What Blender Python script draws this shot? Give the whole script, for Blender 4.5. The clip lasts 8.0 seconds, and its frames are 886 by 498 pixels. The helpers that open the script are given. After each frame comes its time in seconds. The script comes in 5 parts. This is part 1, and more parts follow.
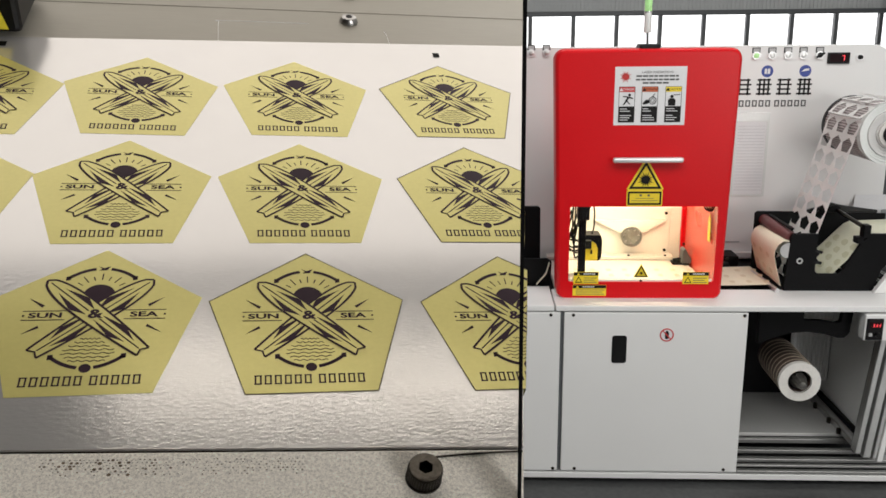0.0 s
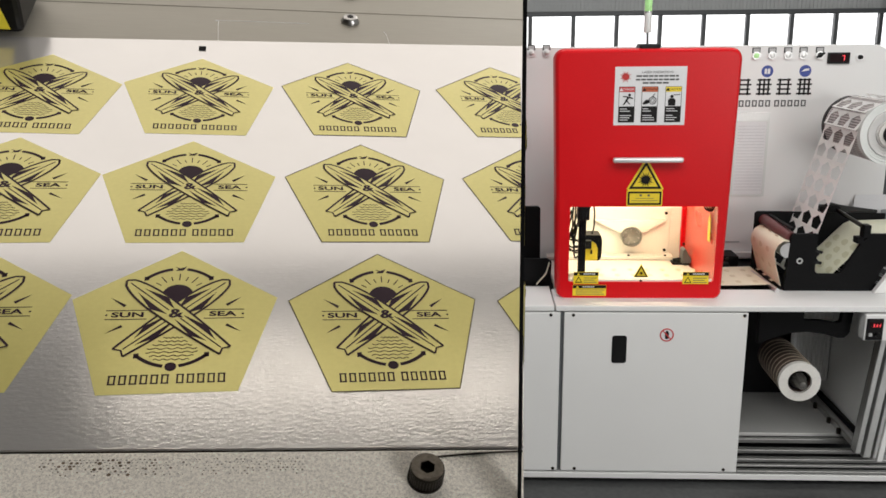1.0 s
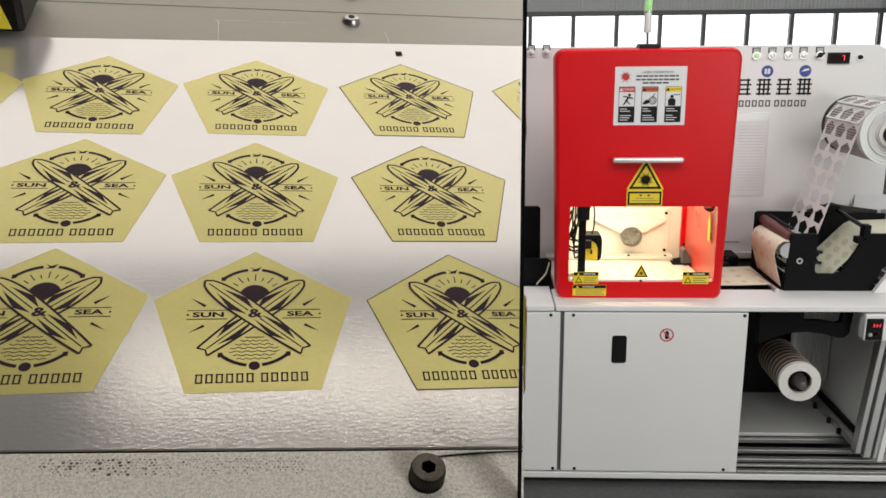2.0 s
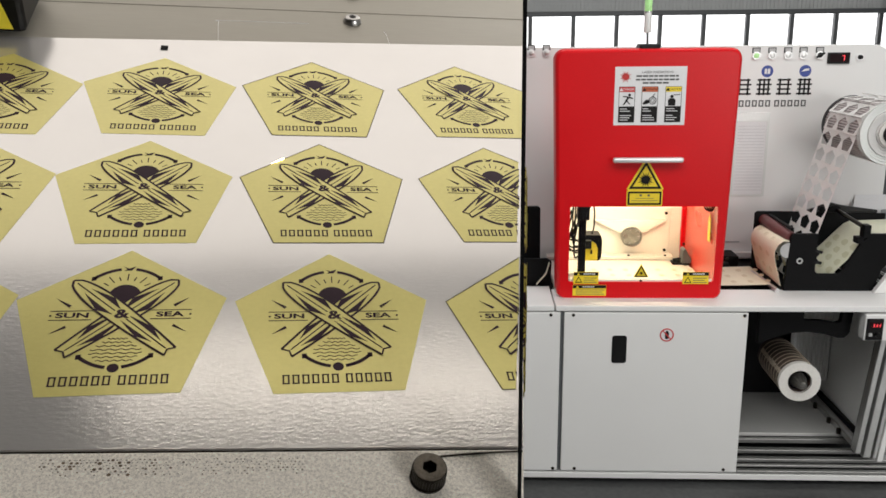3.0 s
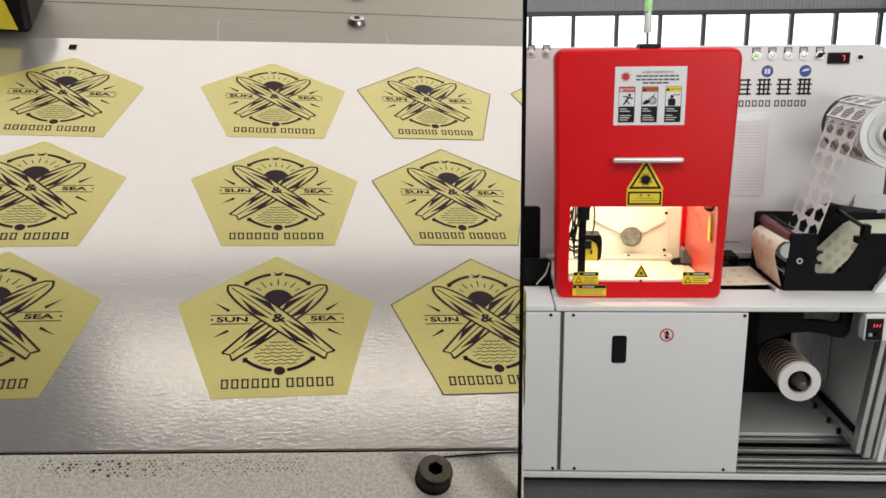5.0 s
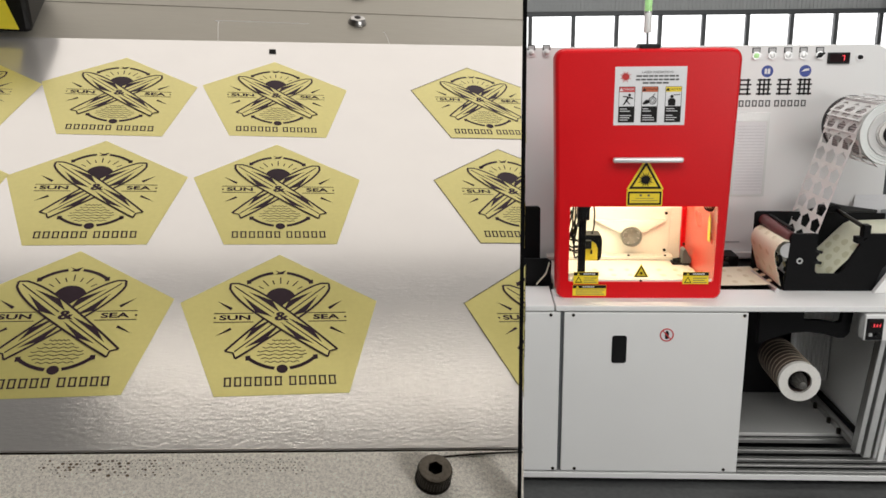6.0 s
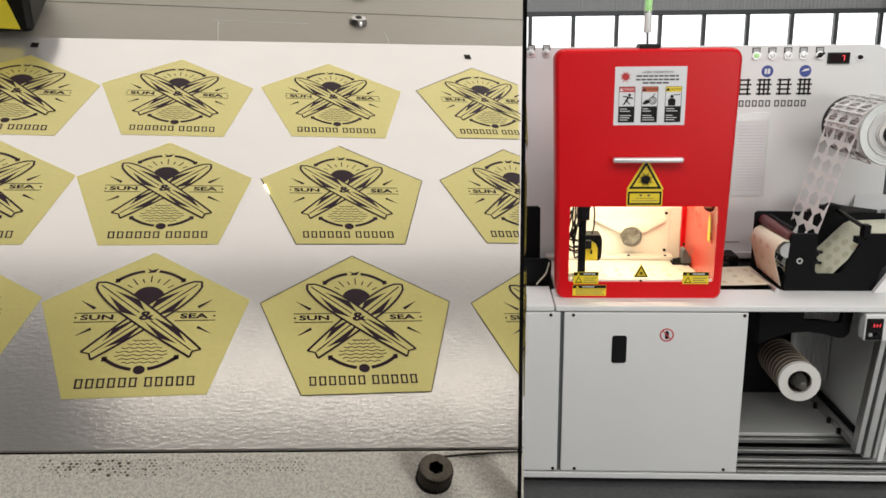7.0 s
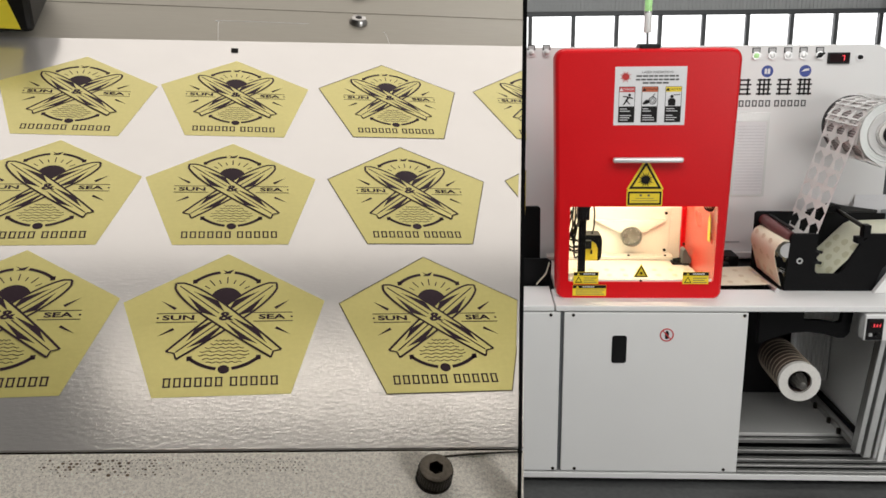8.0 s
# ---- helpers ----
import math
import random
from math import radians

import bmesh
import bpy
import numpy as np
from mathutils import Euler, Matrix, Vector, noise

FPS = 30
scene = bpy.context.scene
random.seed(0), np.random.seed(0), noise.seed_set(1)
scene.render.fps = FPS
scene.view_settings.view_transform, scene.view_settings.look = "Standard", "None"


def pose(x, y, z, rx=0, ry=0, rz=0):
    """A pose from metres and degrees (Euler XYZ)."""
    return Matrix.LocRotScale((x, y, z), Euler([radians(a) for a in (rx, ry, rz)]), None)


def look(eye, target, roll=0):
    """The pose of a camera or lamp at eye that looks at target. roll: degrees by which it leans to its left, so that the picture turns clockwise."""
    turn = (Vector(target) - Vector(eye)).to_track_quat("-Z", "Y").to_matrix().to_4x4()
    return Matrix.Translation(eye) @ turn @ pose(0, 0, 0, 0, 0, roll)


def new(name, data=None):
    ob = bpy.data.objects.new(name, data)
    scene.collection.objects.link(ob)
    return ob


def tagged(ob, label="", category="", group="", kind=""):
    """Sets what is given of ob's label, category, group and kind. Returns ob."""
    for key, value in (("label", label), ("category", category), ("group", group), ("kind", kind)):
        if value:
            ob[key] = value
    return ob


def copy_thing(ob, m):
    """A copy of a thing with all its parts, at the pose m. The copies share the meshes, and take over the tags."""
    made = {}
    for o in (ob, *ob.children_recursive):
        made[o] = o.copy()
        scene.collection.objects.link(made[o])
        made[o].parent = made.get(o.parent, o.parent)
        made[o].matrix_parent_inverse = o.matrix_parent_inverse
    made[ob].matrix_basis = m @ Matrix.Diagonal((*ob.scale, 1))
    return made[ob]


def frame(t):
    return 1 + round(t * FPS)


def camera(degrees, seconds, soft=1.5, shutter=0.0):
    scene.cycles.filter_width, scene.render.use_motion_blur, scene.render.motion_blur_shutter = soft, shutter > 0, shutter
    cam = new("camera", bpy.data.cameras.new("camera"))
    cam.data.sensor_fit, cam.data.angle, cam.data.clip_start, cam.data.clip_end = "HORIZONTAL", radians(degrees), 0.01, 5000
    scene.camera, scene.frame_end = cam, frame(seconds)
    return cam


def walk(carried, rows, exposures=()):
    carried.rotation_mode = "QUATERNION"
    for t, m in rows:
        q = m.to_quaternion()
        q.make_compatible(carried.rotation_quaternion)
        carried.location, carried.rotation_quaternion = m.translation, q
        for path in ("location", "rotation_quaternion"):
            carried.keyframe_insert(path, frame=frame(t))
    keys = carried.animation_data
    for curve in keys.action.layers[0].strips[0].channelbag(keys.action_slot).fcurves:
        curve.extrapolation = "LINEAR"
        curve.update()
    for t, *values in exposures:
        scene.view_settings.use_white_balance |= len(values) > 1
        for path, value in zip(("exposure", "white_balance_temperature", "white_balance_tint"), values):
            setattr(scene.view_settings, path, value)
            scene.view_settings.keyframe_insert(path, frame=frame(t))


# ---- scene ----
# ---- camera ----
EYE = Vector((-0.37649, -3.62832, 2.0391))
SIDE, UPWARD, AHEAD = Vector((0.99908, 0.04172, -0.00996)), Vector((-0.00045, 0.24225, 0.97021)), Vector((-0.04289, 0.96932, -0.24204))


def axes(x, y, z, o):
    """A pose from three axes and an origin."""
    return Matrix((( x[0], y[0], z[0], o[0]), (x[1], y[1], z[1], o[1]), (x[2], y[2], z[2], o[2]), (0, 0, 0, 1)))


cam = camera(55.19, 8.0, soft=1.6)
STAND = axes(SIDE, UPWARD, -AHEAD, EYE)
walk(cam, [(0.0, STAND), (8.0, STAND)])

# the sloping label bench: x along the film, y across it, z out of it
BENCH = axes((0.96685, 0.2479, -0.06113), (-0.19311, 0.8666, 0.46012), (0.16704, -0.43307, 0.88575), (-0.48969, -3.33095, 1.93833))

# ---- light ----
world = bpy.data.worlds.new("world")
scene.world = world
world.use_nodes = True
wn = world.node_tree
sky = wn.nodes.new("ShaderNodeTexSky")
sky.sky_type, sky.sun_disc = "NISHITA", False
sky.sun_elevation, sky.sun_rotation = radians(50), radians(180)
wn.links.new(sky.outputs[0], wn.nodes["Background"].inputs[0])
wn.nodes["Background"].inputs[1].default_value = 0.12
scene.view_settings.exposure = 0.0


def area_lamp(name, m, sx, sy, watts, colour):
    data = bpy.data.lights.new(name, "AREA")
    data.shape, data.size, data.size_y, data.energy, data.color = "RECTANGLE", sx, sy, watts, colour
    ob = new(name, data)
    ob.matrix_basis = m
    return ob


# rooflights of the hall, in front of and over the machine
area_lamp("rooflight", look((0.7, -3.6, 5.3), (0.8, -0.2, 0.8)), 8.4, 3.2, 325, (1.0, 0.985, 0.96))
area_lamp("rooflight", look((1.0, 2.2, 5.7), (1.0, 1.6, 0)), 6.0, 1.6, 150, (1.0, 0.985, 0.96))
# fill lamp added before the windowless south wall, for the board and bay
area_lamp("front_fill", look((2.9, -6.9, 1.9), (1.2, 0.5, 0.8)), 2.6, 2.2, 170, (1.0, 0.98, 0.95))
# strip lamp inside the machine's hood
area_lamp("hood_lamp", look((0.36, 0.45, 1.335), (0.36, 0.62, 0.9)), 0.52, 0.10, 6.0, (1.0, 0.86, 0.56))
# soft panel over the far side of the bench, and a strip lamp nearer
area_lamp("bench_panel", BENCH @ look((0.03, 0.56, 0.25), (0.04, 0.14, 0)), 1.0, 0.36, 1.80, (1.0, 0.935, 0.865))
area_lamp("bench_strip", BENCH @ look((0.087, 0.220, 0.300), (0.067, -0.01, 0)), 0.348, 0.028, 0.15, (1.0, 0.92, 0.81))

# ---- materials ----


def mat(name, colour, rough=0.5, metal=0.0, var=0.08, scale=6.0, fine=120.0, bump=0.02, stretch=(1, 1, 1), coat=0.0, spec=0.5, emit=0.0, rvar=0.08):
    m = bpy.data.materials.new(name)
    m.use_nodes = True
    t = m.node_tree
    b = t.nodes["Principled BSDF"]
    co = t.nodes.new("ShaderNodeTexCoord")
    mp = t.nodes.new("ShaderNodeMapping")
    mp.inputs["Scale"].default_value = stretch
    t.links.new(co.outputs["Object"], mp.inputs[0])
    n1, n2 = t.nodes.new("ShaderNodeTexNoise"), t.nodes.new("ShaderNodeTexNoise")
    n1.inputs["Scale"].default_value, n2.inputs["Scale"].default_value = scale, fine
    n1.inputs["Detail"].default_value, n2.inputs["Detail"].default_value = 4.0, 3.0
    for n in (n1, n2):
        t.links.new(mp.outputs[0], n.inputs["Vector"])
    add = t.nodes.new("ShaderNodeMath")
    add.operation = "ADD"
    t.links.new(n1.outputs["Fac"], add.inputs[0])
    t.links.new(n2.outputs["Fac"], add.inputs[1])
    ramp = t.nodes.new("ShaderNodeMapRange")
    ramp.inputs["From Min"].default_value, ramp.inputs["From Max"].default_value = 0.6, 1.4
    ramp.inputs["To Min"].default_value, ramp.inputs["To Max"].default_value = 1 - var, 1 + var
    t.links.new(add.outputs[0], ramp.inputs["Value"])
    mul = t.nodes.new("ShaderNodeVectorMath")
    mul.operation = "SCALE"
    mul.inputs[0].default_value = colour[:3]
    t.links.new(ramp.outputs[0], mul.inputs["Scale"])
    t.links.new(mul.outputs[0], b.inputs["Base Color"])
    rr = t.nodes.new("ShaderNodeMapRange")
    rr.inputs["From Min"].default_value, rr.inputs["From Max"].default_value = 0.1, 0.9
    rr.inputs["To Min"].default_value, rr.inputs["To Max"].default_value = max(rough - rvar, 0.02), min(rough + rvar, 1)
    t.links.new(n1.outputs["Fac"], rr.inputs["Value"])
    t.links.new(rr.outputs[0], b.inputs["Roughness"])
    b.inputs["Metallic"].default_value = metal
    b.inputs["Coat Weight"].default_value = coat
    b.inputs["Specular IOR Level"].default_value = spec
    if bump:
        bp = t.nodes.new("ShaderNodeBump")
        bp.inputs["Strength"].default_value, bp.inputs["Distance"].default_value = min(1.0, bump * 5), bump * 0.01
        t.links.new(n2.outputs["Fac"], bp.inputs["Height"])
        t.links.new(bp.outputs[0], b.inputs["Normal"])
    if emit:
        b.inputs["Emission Color"].default_value = (*colour[:3], 1)
        b.inputs["Emission Strength"].default_value = emit
    return m


M = {
    "white_paint": mat("white_paint", (0.77, 0.77, 0.76), 0.42, var=0.03, scale=2.5, fine=300, bump=0.01),
    "grey_paint": mat("grey_paint", (0.42, 0.42, 0.42), 0.5, var=0.05, scale=3),
    "bay_plate": mat("bay_plate", (0.60, 0.60, 0.585), 0.42, 0.2, var=0.06, scale=4),
    "red_paint": mat("red_paint", (0.61, 0.005, 0.009), 0.34, var=0.07, scale=3, fine=220, bump=0.012, spec=0.2),
    "black_paint": mat("black_paint", (0.006, 0.006, 0.0065), 0.5, var=0.2, spec=0.08),
    "black_plastic": mat("black_plastic", (0.007, 0.007, 0.0075), 0.42, var=0.2, spec=0.18),
    "rubber": mat("rubber", (0.015, 0.015, 0.015), 0.7),
    "chrome": mat("chrome", (0.8, 0.8, 0.8), 0.18, 1.0, var=0.03),
    "alu": mat("alu", (0.62, 0.62, 0.61), 0.35, 0.9, var=0.06, scale=5, stretch=(1, 1, 1)),
    "steel": mat("steel", (0.42, 0.41, 0.40), 0.3, 1.0, var=0.12, scale=20),
    "dark_steel": mat("dark_steel", (0.042, 0.037, 0.031), 0.34, 1.0, var=0.3, scale=200, fine=900, bump=0.05),
    "brushed_plate": mat("brushed_plate", (0.36, 0.338, 0.290), 0.5, 0.35, var=0.05, scale=8, fine=60, bump=0.01, stretch=(1, 12, 1)),
    "cast_plate": mat("cast_plate", (0.90, 0.85, 0.76), 0.45, 0.0, var=0.42, scale=900, fine=2200, bump=0.02),
    "purple_print": mat("purple_print", (0.045, 0.024, 0.036), 0.5, var=0.2, scale=60, bump=0, spec=0.10),
    "cut_brown": mat("cut_brown", (0.085, 0.068, 0.04), 0.7, var=0.3, scale=300, bump=0),
    "black_ink": mat("black_ink", (0.012, 0.011, 0.011), 0.5, var=0.15, bump=0, spec=0.15),
    "mark_ink": mat("mark_ink", (0.008, 0.008, 0.008), 0.6, var=0.15, bump=0, spec=0.05),
    "worn_steel": mat("worn_steel", (0.17, 0.15, 0.125), 0.45, 1.0, var=0.35, scale=260, fine=900, bump=0.03),
    "chuck_steel": mat("chuck_steel", (0.14, 0.135, 0.125), 0.4, 0.8, var=0.2, scale=90),
    "grey_ink": mat("grey_ink", (0.09, 0.09, 0.09), 0.5, var=0.1, bump=0, spec=0.2),
    "faint_ink": mat("faint_ink", (0.42, 0.42, 0.44), 0.5, var=0.1, bump=0),
    "rail_alu": mat("rail_alu", (0.40, 0.40, 0.39), 0.48, 0.85, var=0.1, scale=5),
    "blue_ink": mat("blue_ink", (0.018, 0.045, 0.27), 0.4, var=0.1, bump=0),
    "red_ink": mat("red_ink", (0.55, 0.03, 0.03), 0.45, var=0.1, bump=0),
    "orange_ink": mat("orange_ink", (0.50, 0.10, 0.03), 0.45, var=0.1, bump=0),
    "sign_yellow": mat("sign_yellow", (0.80, 0.60, 0.02), 0.4, var=0.06, scale=20, bump=0),
    "paper": mat("paper", (0.72, 0.72, 0.73), 0.55, var=0.04, scale=15, bump=0.005),
    "web_paper": mat("web_paper", (0.78, 0.73, 0.56), 0.45, var=0.06, scale=20, bump=0.004),
    "web_white": mat("web_white", (0.92, 0.915, 0.90), 0.5, var=0.04, scale=20, bump=0.004),
    "web_spot_green": mat("web_spot_green", (0.56, 0.55, 0.38), 0.5, var=0.1, scale=40, bump=0),
    "web_spot": mat("web_spot", (0.66, 0.59, 0.415), 0.5, var=0.2, scale=40, bump=0),
    "roller_red": mat("roller_red", (0.12, 0.035, 0.035), 0.4, var=0.15, scale=12),
    "soot_brown": mat("soot_brown", (0.15, 0.105, 0.06), 0.7, var=0.3, scale=300, bump=0),
    # sign yellow made lighter, since the lamps miss the sensor's face
    "clean_yellow": mat("clean_yellow", (0.92, 0.76, 0.05), 0.4, var=0.05, scale=60, bump=0),
    # the hood's red again, white glare mixed evenly into its colour
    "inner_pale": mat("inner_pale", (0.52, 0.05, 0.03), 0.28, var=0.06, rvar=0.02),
    "ring_tan": mat("ring_tan", (0.42, 0.35, 0.27), 0.5, var=0.2, scale=40),
    "enclosure_grey": mat("enclosure_grey", (0.13, 0.125, 0.12), 0.6, var=0.05),
    "satin": mat("satin", (0.78, 0.78, 0.78), 0.38, 0.5, var=0.03),
    "web_green": mat("web_green", (0.70, 0.70, 0.55), 0.45, var=0.06, scale=20, bump=0.004),
    "roll_brown": mat("roll_brown", (0.060, 0.036, 0.028), 0.5, var=0.35, scale=45, fine=160, bump=0.03),
    "core_card": mat("core_card", (0.74, 0.72, 0.68), 0.6, var=0.06, scale=30),
    "floor_dark": mat("floor_dark", (0.06, 0.062, 0.062), 0.35, var=0.4, scale=2.2, fine=40, bump=0.03),
    "concrete": mat("concrete", (0.30, 0.31, 0.31), 0.5, var=0.2, scale=2.0, fine=30, bump=0.03),
    "hall_wall": mat("hall_wall", (0.50, 0.51, 0.51), 0.6, var=0.05, scale=1.0, fine=30),
    "frame_grey": mat("frame_grey", (0.09, 0.095, 0.10), 0.45, var=0.1),
    "daylight": mat("daylight", (1.0, 1.0, 1.0), 0.5, var=0.02, emit=1.6, bump=0),
    "lamp_green": mat("lamp_green", (0.30, 0.55, 0.22), 0.25, var=0.3, scale=60, emit=0.5, bump=0),
    "lamp_clear": mat("lamp_clear", (0.70, 0.72, 0.70), 0.2, var=0.05, bump=0),
    "led_red": mat("led_red", (1.0, 0.08, 0.10), 0.4, var=0.0, emit=0.8, bump=0),
    "display": mat("display", (0.012, 0.003, 0.004), 0.6, var=0.1, bump=0, spec=0.15),
    "warm_metal": mat("warm_metal", (0.72, 0.70, 0.64), 0.45, 0.1, var=0.04, scale=5),
    "mesh_grey": mat("mesh_grey", (0.33, 0.32, 0.29), 0.45, 0.4, var=0.2, scale=150),
}


def wavy(m, strength, flat_share):
    """Adds the streaky waviness of the film to a material; it is strongest along the near edge, where the film is slack."""
    t = m.node_tree
    b = t.nodes["Principled BSDF"]
    co, mp, n, bp, xyz, slack = (t.nodes.new("ShaderNode" + k) for k in ("TexCoord", "Mapping", "TexNoise", "Bump", "SeparateXYZ", "MapRange"))
    mp.inputs["Scale"].default_value = (1.0, 2.4, 1.0)
    n.inputs["Scale"].default_value, n.inputs["Detail"].default_value, n.inputs["Roughness"].default_value = 330.0, 4.0, 0.6
    bp.inputs["Distance"].default_value = 0.0004
    slack.inputs["From Min"].default_value, slack.inputs["From Max"].default_value = 0.0, 0.045
    slack.inputs["To Min"].default_value, slack.inputs["To Max"].default_value = strength, strength * flat_share
    t.links.new(co.outputs["Object"], xyz.inputs[0])
    t.links.new(xyz.outputs["Y"], slack.inputs["Value"])
    t.links.new(slack.outputs[0], bp.inputs["Strength"])
    t.links.new(co.outputs["Object"], mp.inputs[0])
    t.links.new(mp.outputs[0], n.inputs["Vector"])
    t.links.new(n.outputs["Fac"], bp.inputs["Height"])
    t.links.new(bp.outputs[0], b.inputs["Normal"])
    return m


def thin(m, share):
    """Lets light through a thin film."""
    t = m.node_tree
    b, out = t.nodes["Principled BSDF"], t.nodes["Material Output"]
    tr, mx = t.nodes.new("ShaderNodeBsdfTranslucent"), t.nodes.new("ShaderNodeMixShader")
    tr.inputs["Color"].default_value = (0.92, 0.91, 0.90, 1)
    mx.inputs[0].default_value = share
    t.links.new(b.outputs[0], mx.inputs[1])
    t.links.new(tr.outputs[0], mx.inputs[2])
    t.links.new(mx.outputs[0], out.inputs["Surface"])
    return m


thin(M["web_white"], 0.45)
M["silver_film"] = wavy(mat("silver_film", (0.70, 0.68, 0.665), 0.17, 0.52, var=0.03, scale=8, fine=40, bump=0, rvar=0.02), 0.24, 0.06)
M["yellow_print"] = wavy(mat("yellow_print", (0.80, 0.715, 0.245), 0.26, 0.18, var=0.04, scale=30, fine=500, bump=0, rvar=0.02), 0.10, 0.4)


def wound(m):
    """Printed layers on a roll: broken dark bars along the axis, round the whole winding."""
    t = m.node_tree
    b = t.nodes["Principled BSDF"]
    co, gr, mu, fr, nz, ad, st, mx = (t.nodes.new("ShaderNode" + k) for k in ("TexCoord", "TexGradient", "Math", "Math", "TexNoise", "Math", "MapRange", "Mix"))
    gr.gradient_type = "RADIAL"
    mu.operation, fr.operation, ad.operation = "MULTIPLY", "FRACT", "ADD"
    mu.inputs[1].default_value = 70.0
    nz.inputs["Scale"].default_value = 28.0
    st.inputs["From Min"].default_value, st.inputs["From Max"].default_value = 1.0, 1.12
    mx.data_type = "RGBA"
    mx.inputs[6].default_value, mx.inputs[7].default_value = (0.50, 0.46, 0.45, 1), (0.13, 0.10, 0.10, 1)
    t.links.new(co.outputs["Object"], gr.inputs[0])
    t.links.new(co.outputs["Object"], nz.inputs["Vector"])
    t.links.new(gr.outputs["Fac"], mu.inputs[0])
    t.links.new(mu.outputs[0], fr.inputs[0])
    t.links.new(fr.outputs[0], ad.inputs[0])
    t.links.new(nz.outputs["Fac"], ad.inputs[1])
    t.links.new(ad.outputs[0], st.inputs["Value"])
    t.links.new(st.outputs[0], mx.inputs[0])
    t.links.new(mx.outputs[2], b.inputs["Base Color"])
    return m


M["wound_print"] = wound(mat("wound_print", (0.5, 0.46, 0.45), 0.5, bump=0.01))

# ---- building helpers ----


def placed(ob):
    m = ob.matrix_basis.copy()
    while ob.parent:
        ob = ob.parent
        m = ob.matrix_basis @ m
    return m


def part(name, bm, material, parent, label="", at=None, smooth=False):
    """Links a bmesh, given in world metres (or in the space at), as one mesh under a thing or a part."""
    if at:
        bm.transform(at)
    if parent:
        bm.transform(placed(parent).inverted())
    bmesh.ops.recalc_face_normals(bm, faces=bm.faces)
    me = bpy.data.meshes.new(name)
    bm.to_mesh(me)
    bm.free()
    for k in material if isinstance(material, (list, tuple)) else [material]:
        me.materials.append(M[k])
    if smooth:
        for p in me.polygons:
            p.use_smooth = True
        me.set_sharp_from_angle(angle=radians(35))
    ob = new(name, me)
    if parent:
        ob.parent = parent
    if label:
        tagged(ob, label)
    return ob


def thing(name, x, y, z, label, category, group="", kind="", m=None):
    ob = new(name)
    ob.empty_display_size = 0.05
    ob.matrix_basis = m if m else pose(x, y, z)
    return tagged(ob, label, category, group, kind)


def solo(name, bm, material, label, category="", group="", kind="", at=None, smooth=False):
    return tagged(part(name, bm, material, None, label, at, smooth), label, category, group, kind)


def join(bm, other):
    me = bpy.data.meshes.new("temp")
    other.to_mesh(me)
    other.free()
    bm.from_mesh(me)
    bpy.data.meshes.remove(me)
    return bm


def box(x0, x1, y0, y1, z0, z1, bevel=0.0, seg=2, bm=None):
    b = bmesh.new()
    bmesh.ops.create_cube(b, size=1, matrix=Matrix.LocRotScale(((x0 + x1) / 2, (y0 + y1) / 2, (z0 + z1) / 2), None, (abs(x1 - x0), abs(y1 - y0), abs(z1 - z0))))
    if bevel:
        bmesh.ops.bevel(b, geom=b.edges[:], offset=bevel, segments=seg, affect="EDGES", profile=0.5)
    return join(bm, b) if bm else b


def prism(pts, a0, a1, axis="y", bevel=0.0, bm=None, seg=2):
    """A polygon pushed along an axis: (x, z) along y, (x, y) along z, (y, z) along x."""
    b = bmesh.new()
    spot = {"y": lambda p, a: (p[0], a, p[1]), "z": lambda p, a: (p[0], p[1], a), "x": lambda p, a: (a, p[0], p[1])}[axis]
    lo, hi = [b.verts.new(spot(p, a0)) for p in pts], [b.verts.new(spot(p, a1)) for p in pts]
    b.faces.new(lo)
    b.faces.new(hi[::-1])
    for i in range(len(pts)):
        j = (i + 1) % len(pts)
        b.faces.new((lo[j], lo[i], hi[i], hi[j]))
    bmesh.ops.recalc_face_normals(b, faces=b.faces)
    if bevel:
        bmesh.ops.bevel(b, geom=b.edges[:], offset=bevel, segments=seg, affect="EDGES", profile=0.5)
    return join(bm, b) if bm else b


def rounded(x0, x1, y0, y1, r, n=5):
    pts = []
    for cx, cy, a in ((x1 - r, y1 - r, 0), (x0 + r, y1 - r, 90), (x0 + r, y0 + r, 180), (x1 - r, y0 + r, 270)):
        for i in range(n + 1):
            w = radians(a + 90 * i / n)
            pts.append((cx + r * math.cos(w), cy + r * math.sin(w)))
    return pts


def ring_frame(outer, inner, a0, a1, axis="y", bm=None):
    """A frame between two outlines of the same number of points."""
    b = bmesh.new()
    spot = {"y": lambda p, a: (p[0], a, p[1]), "z": lambda p, a: (p[0], p[1], a)}[axis]
    o0, o1, i0, i1 = ([b.verts.new(spot(p, a)) for p in q] for q, a in ((outer, a0), (outer, a1), (inner, a0), (inner, a1)))
    n = len(outer)
    for i in range(n):
        j = (i + 1) % n
        for q in ((o0[i], o0[j], i0[j], i0[i]), (o1[i], i1[i], i1[j], o1[j]), (o0[i], o1[i], o1[j], o0[j]), (i0[i], i0[j], i1[j], i1[i])):
            b.faces.new(q)
    bmesh.ops.recalc_face_normals(b, faces=b.faces)
    return join(bm, b) if bm else b


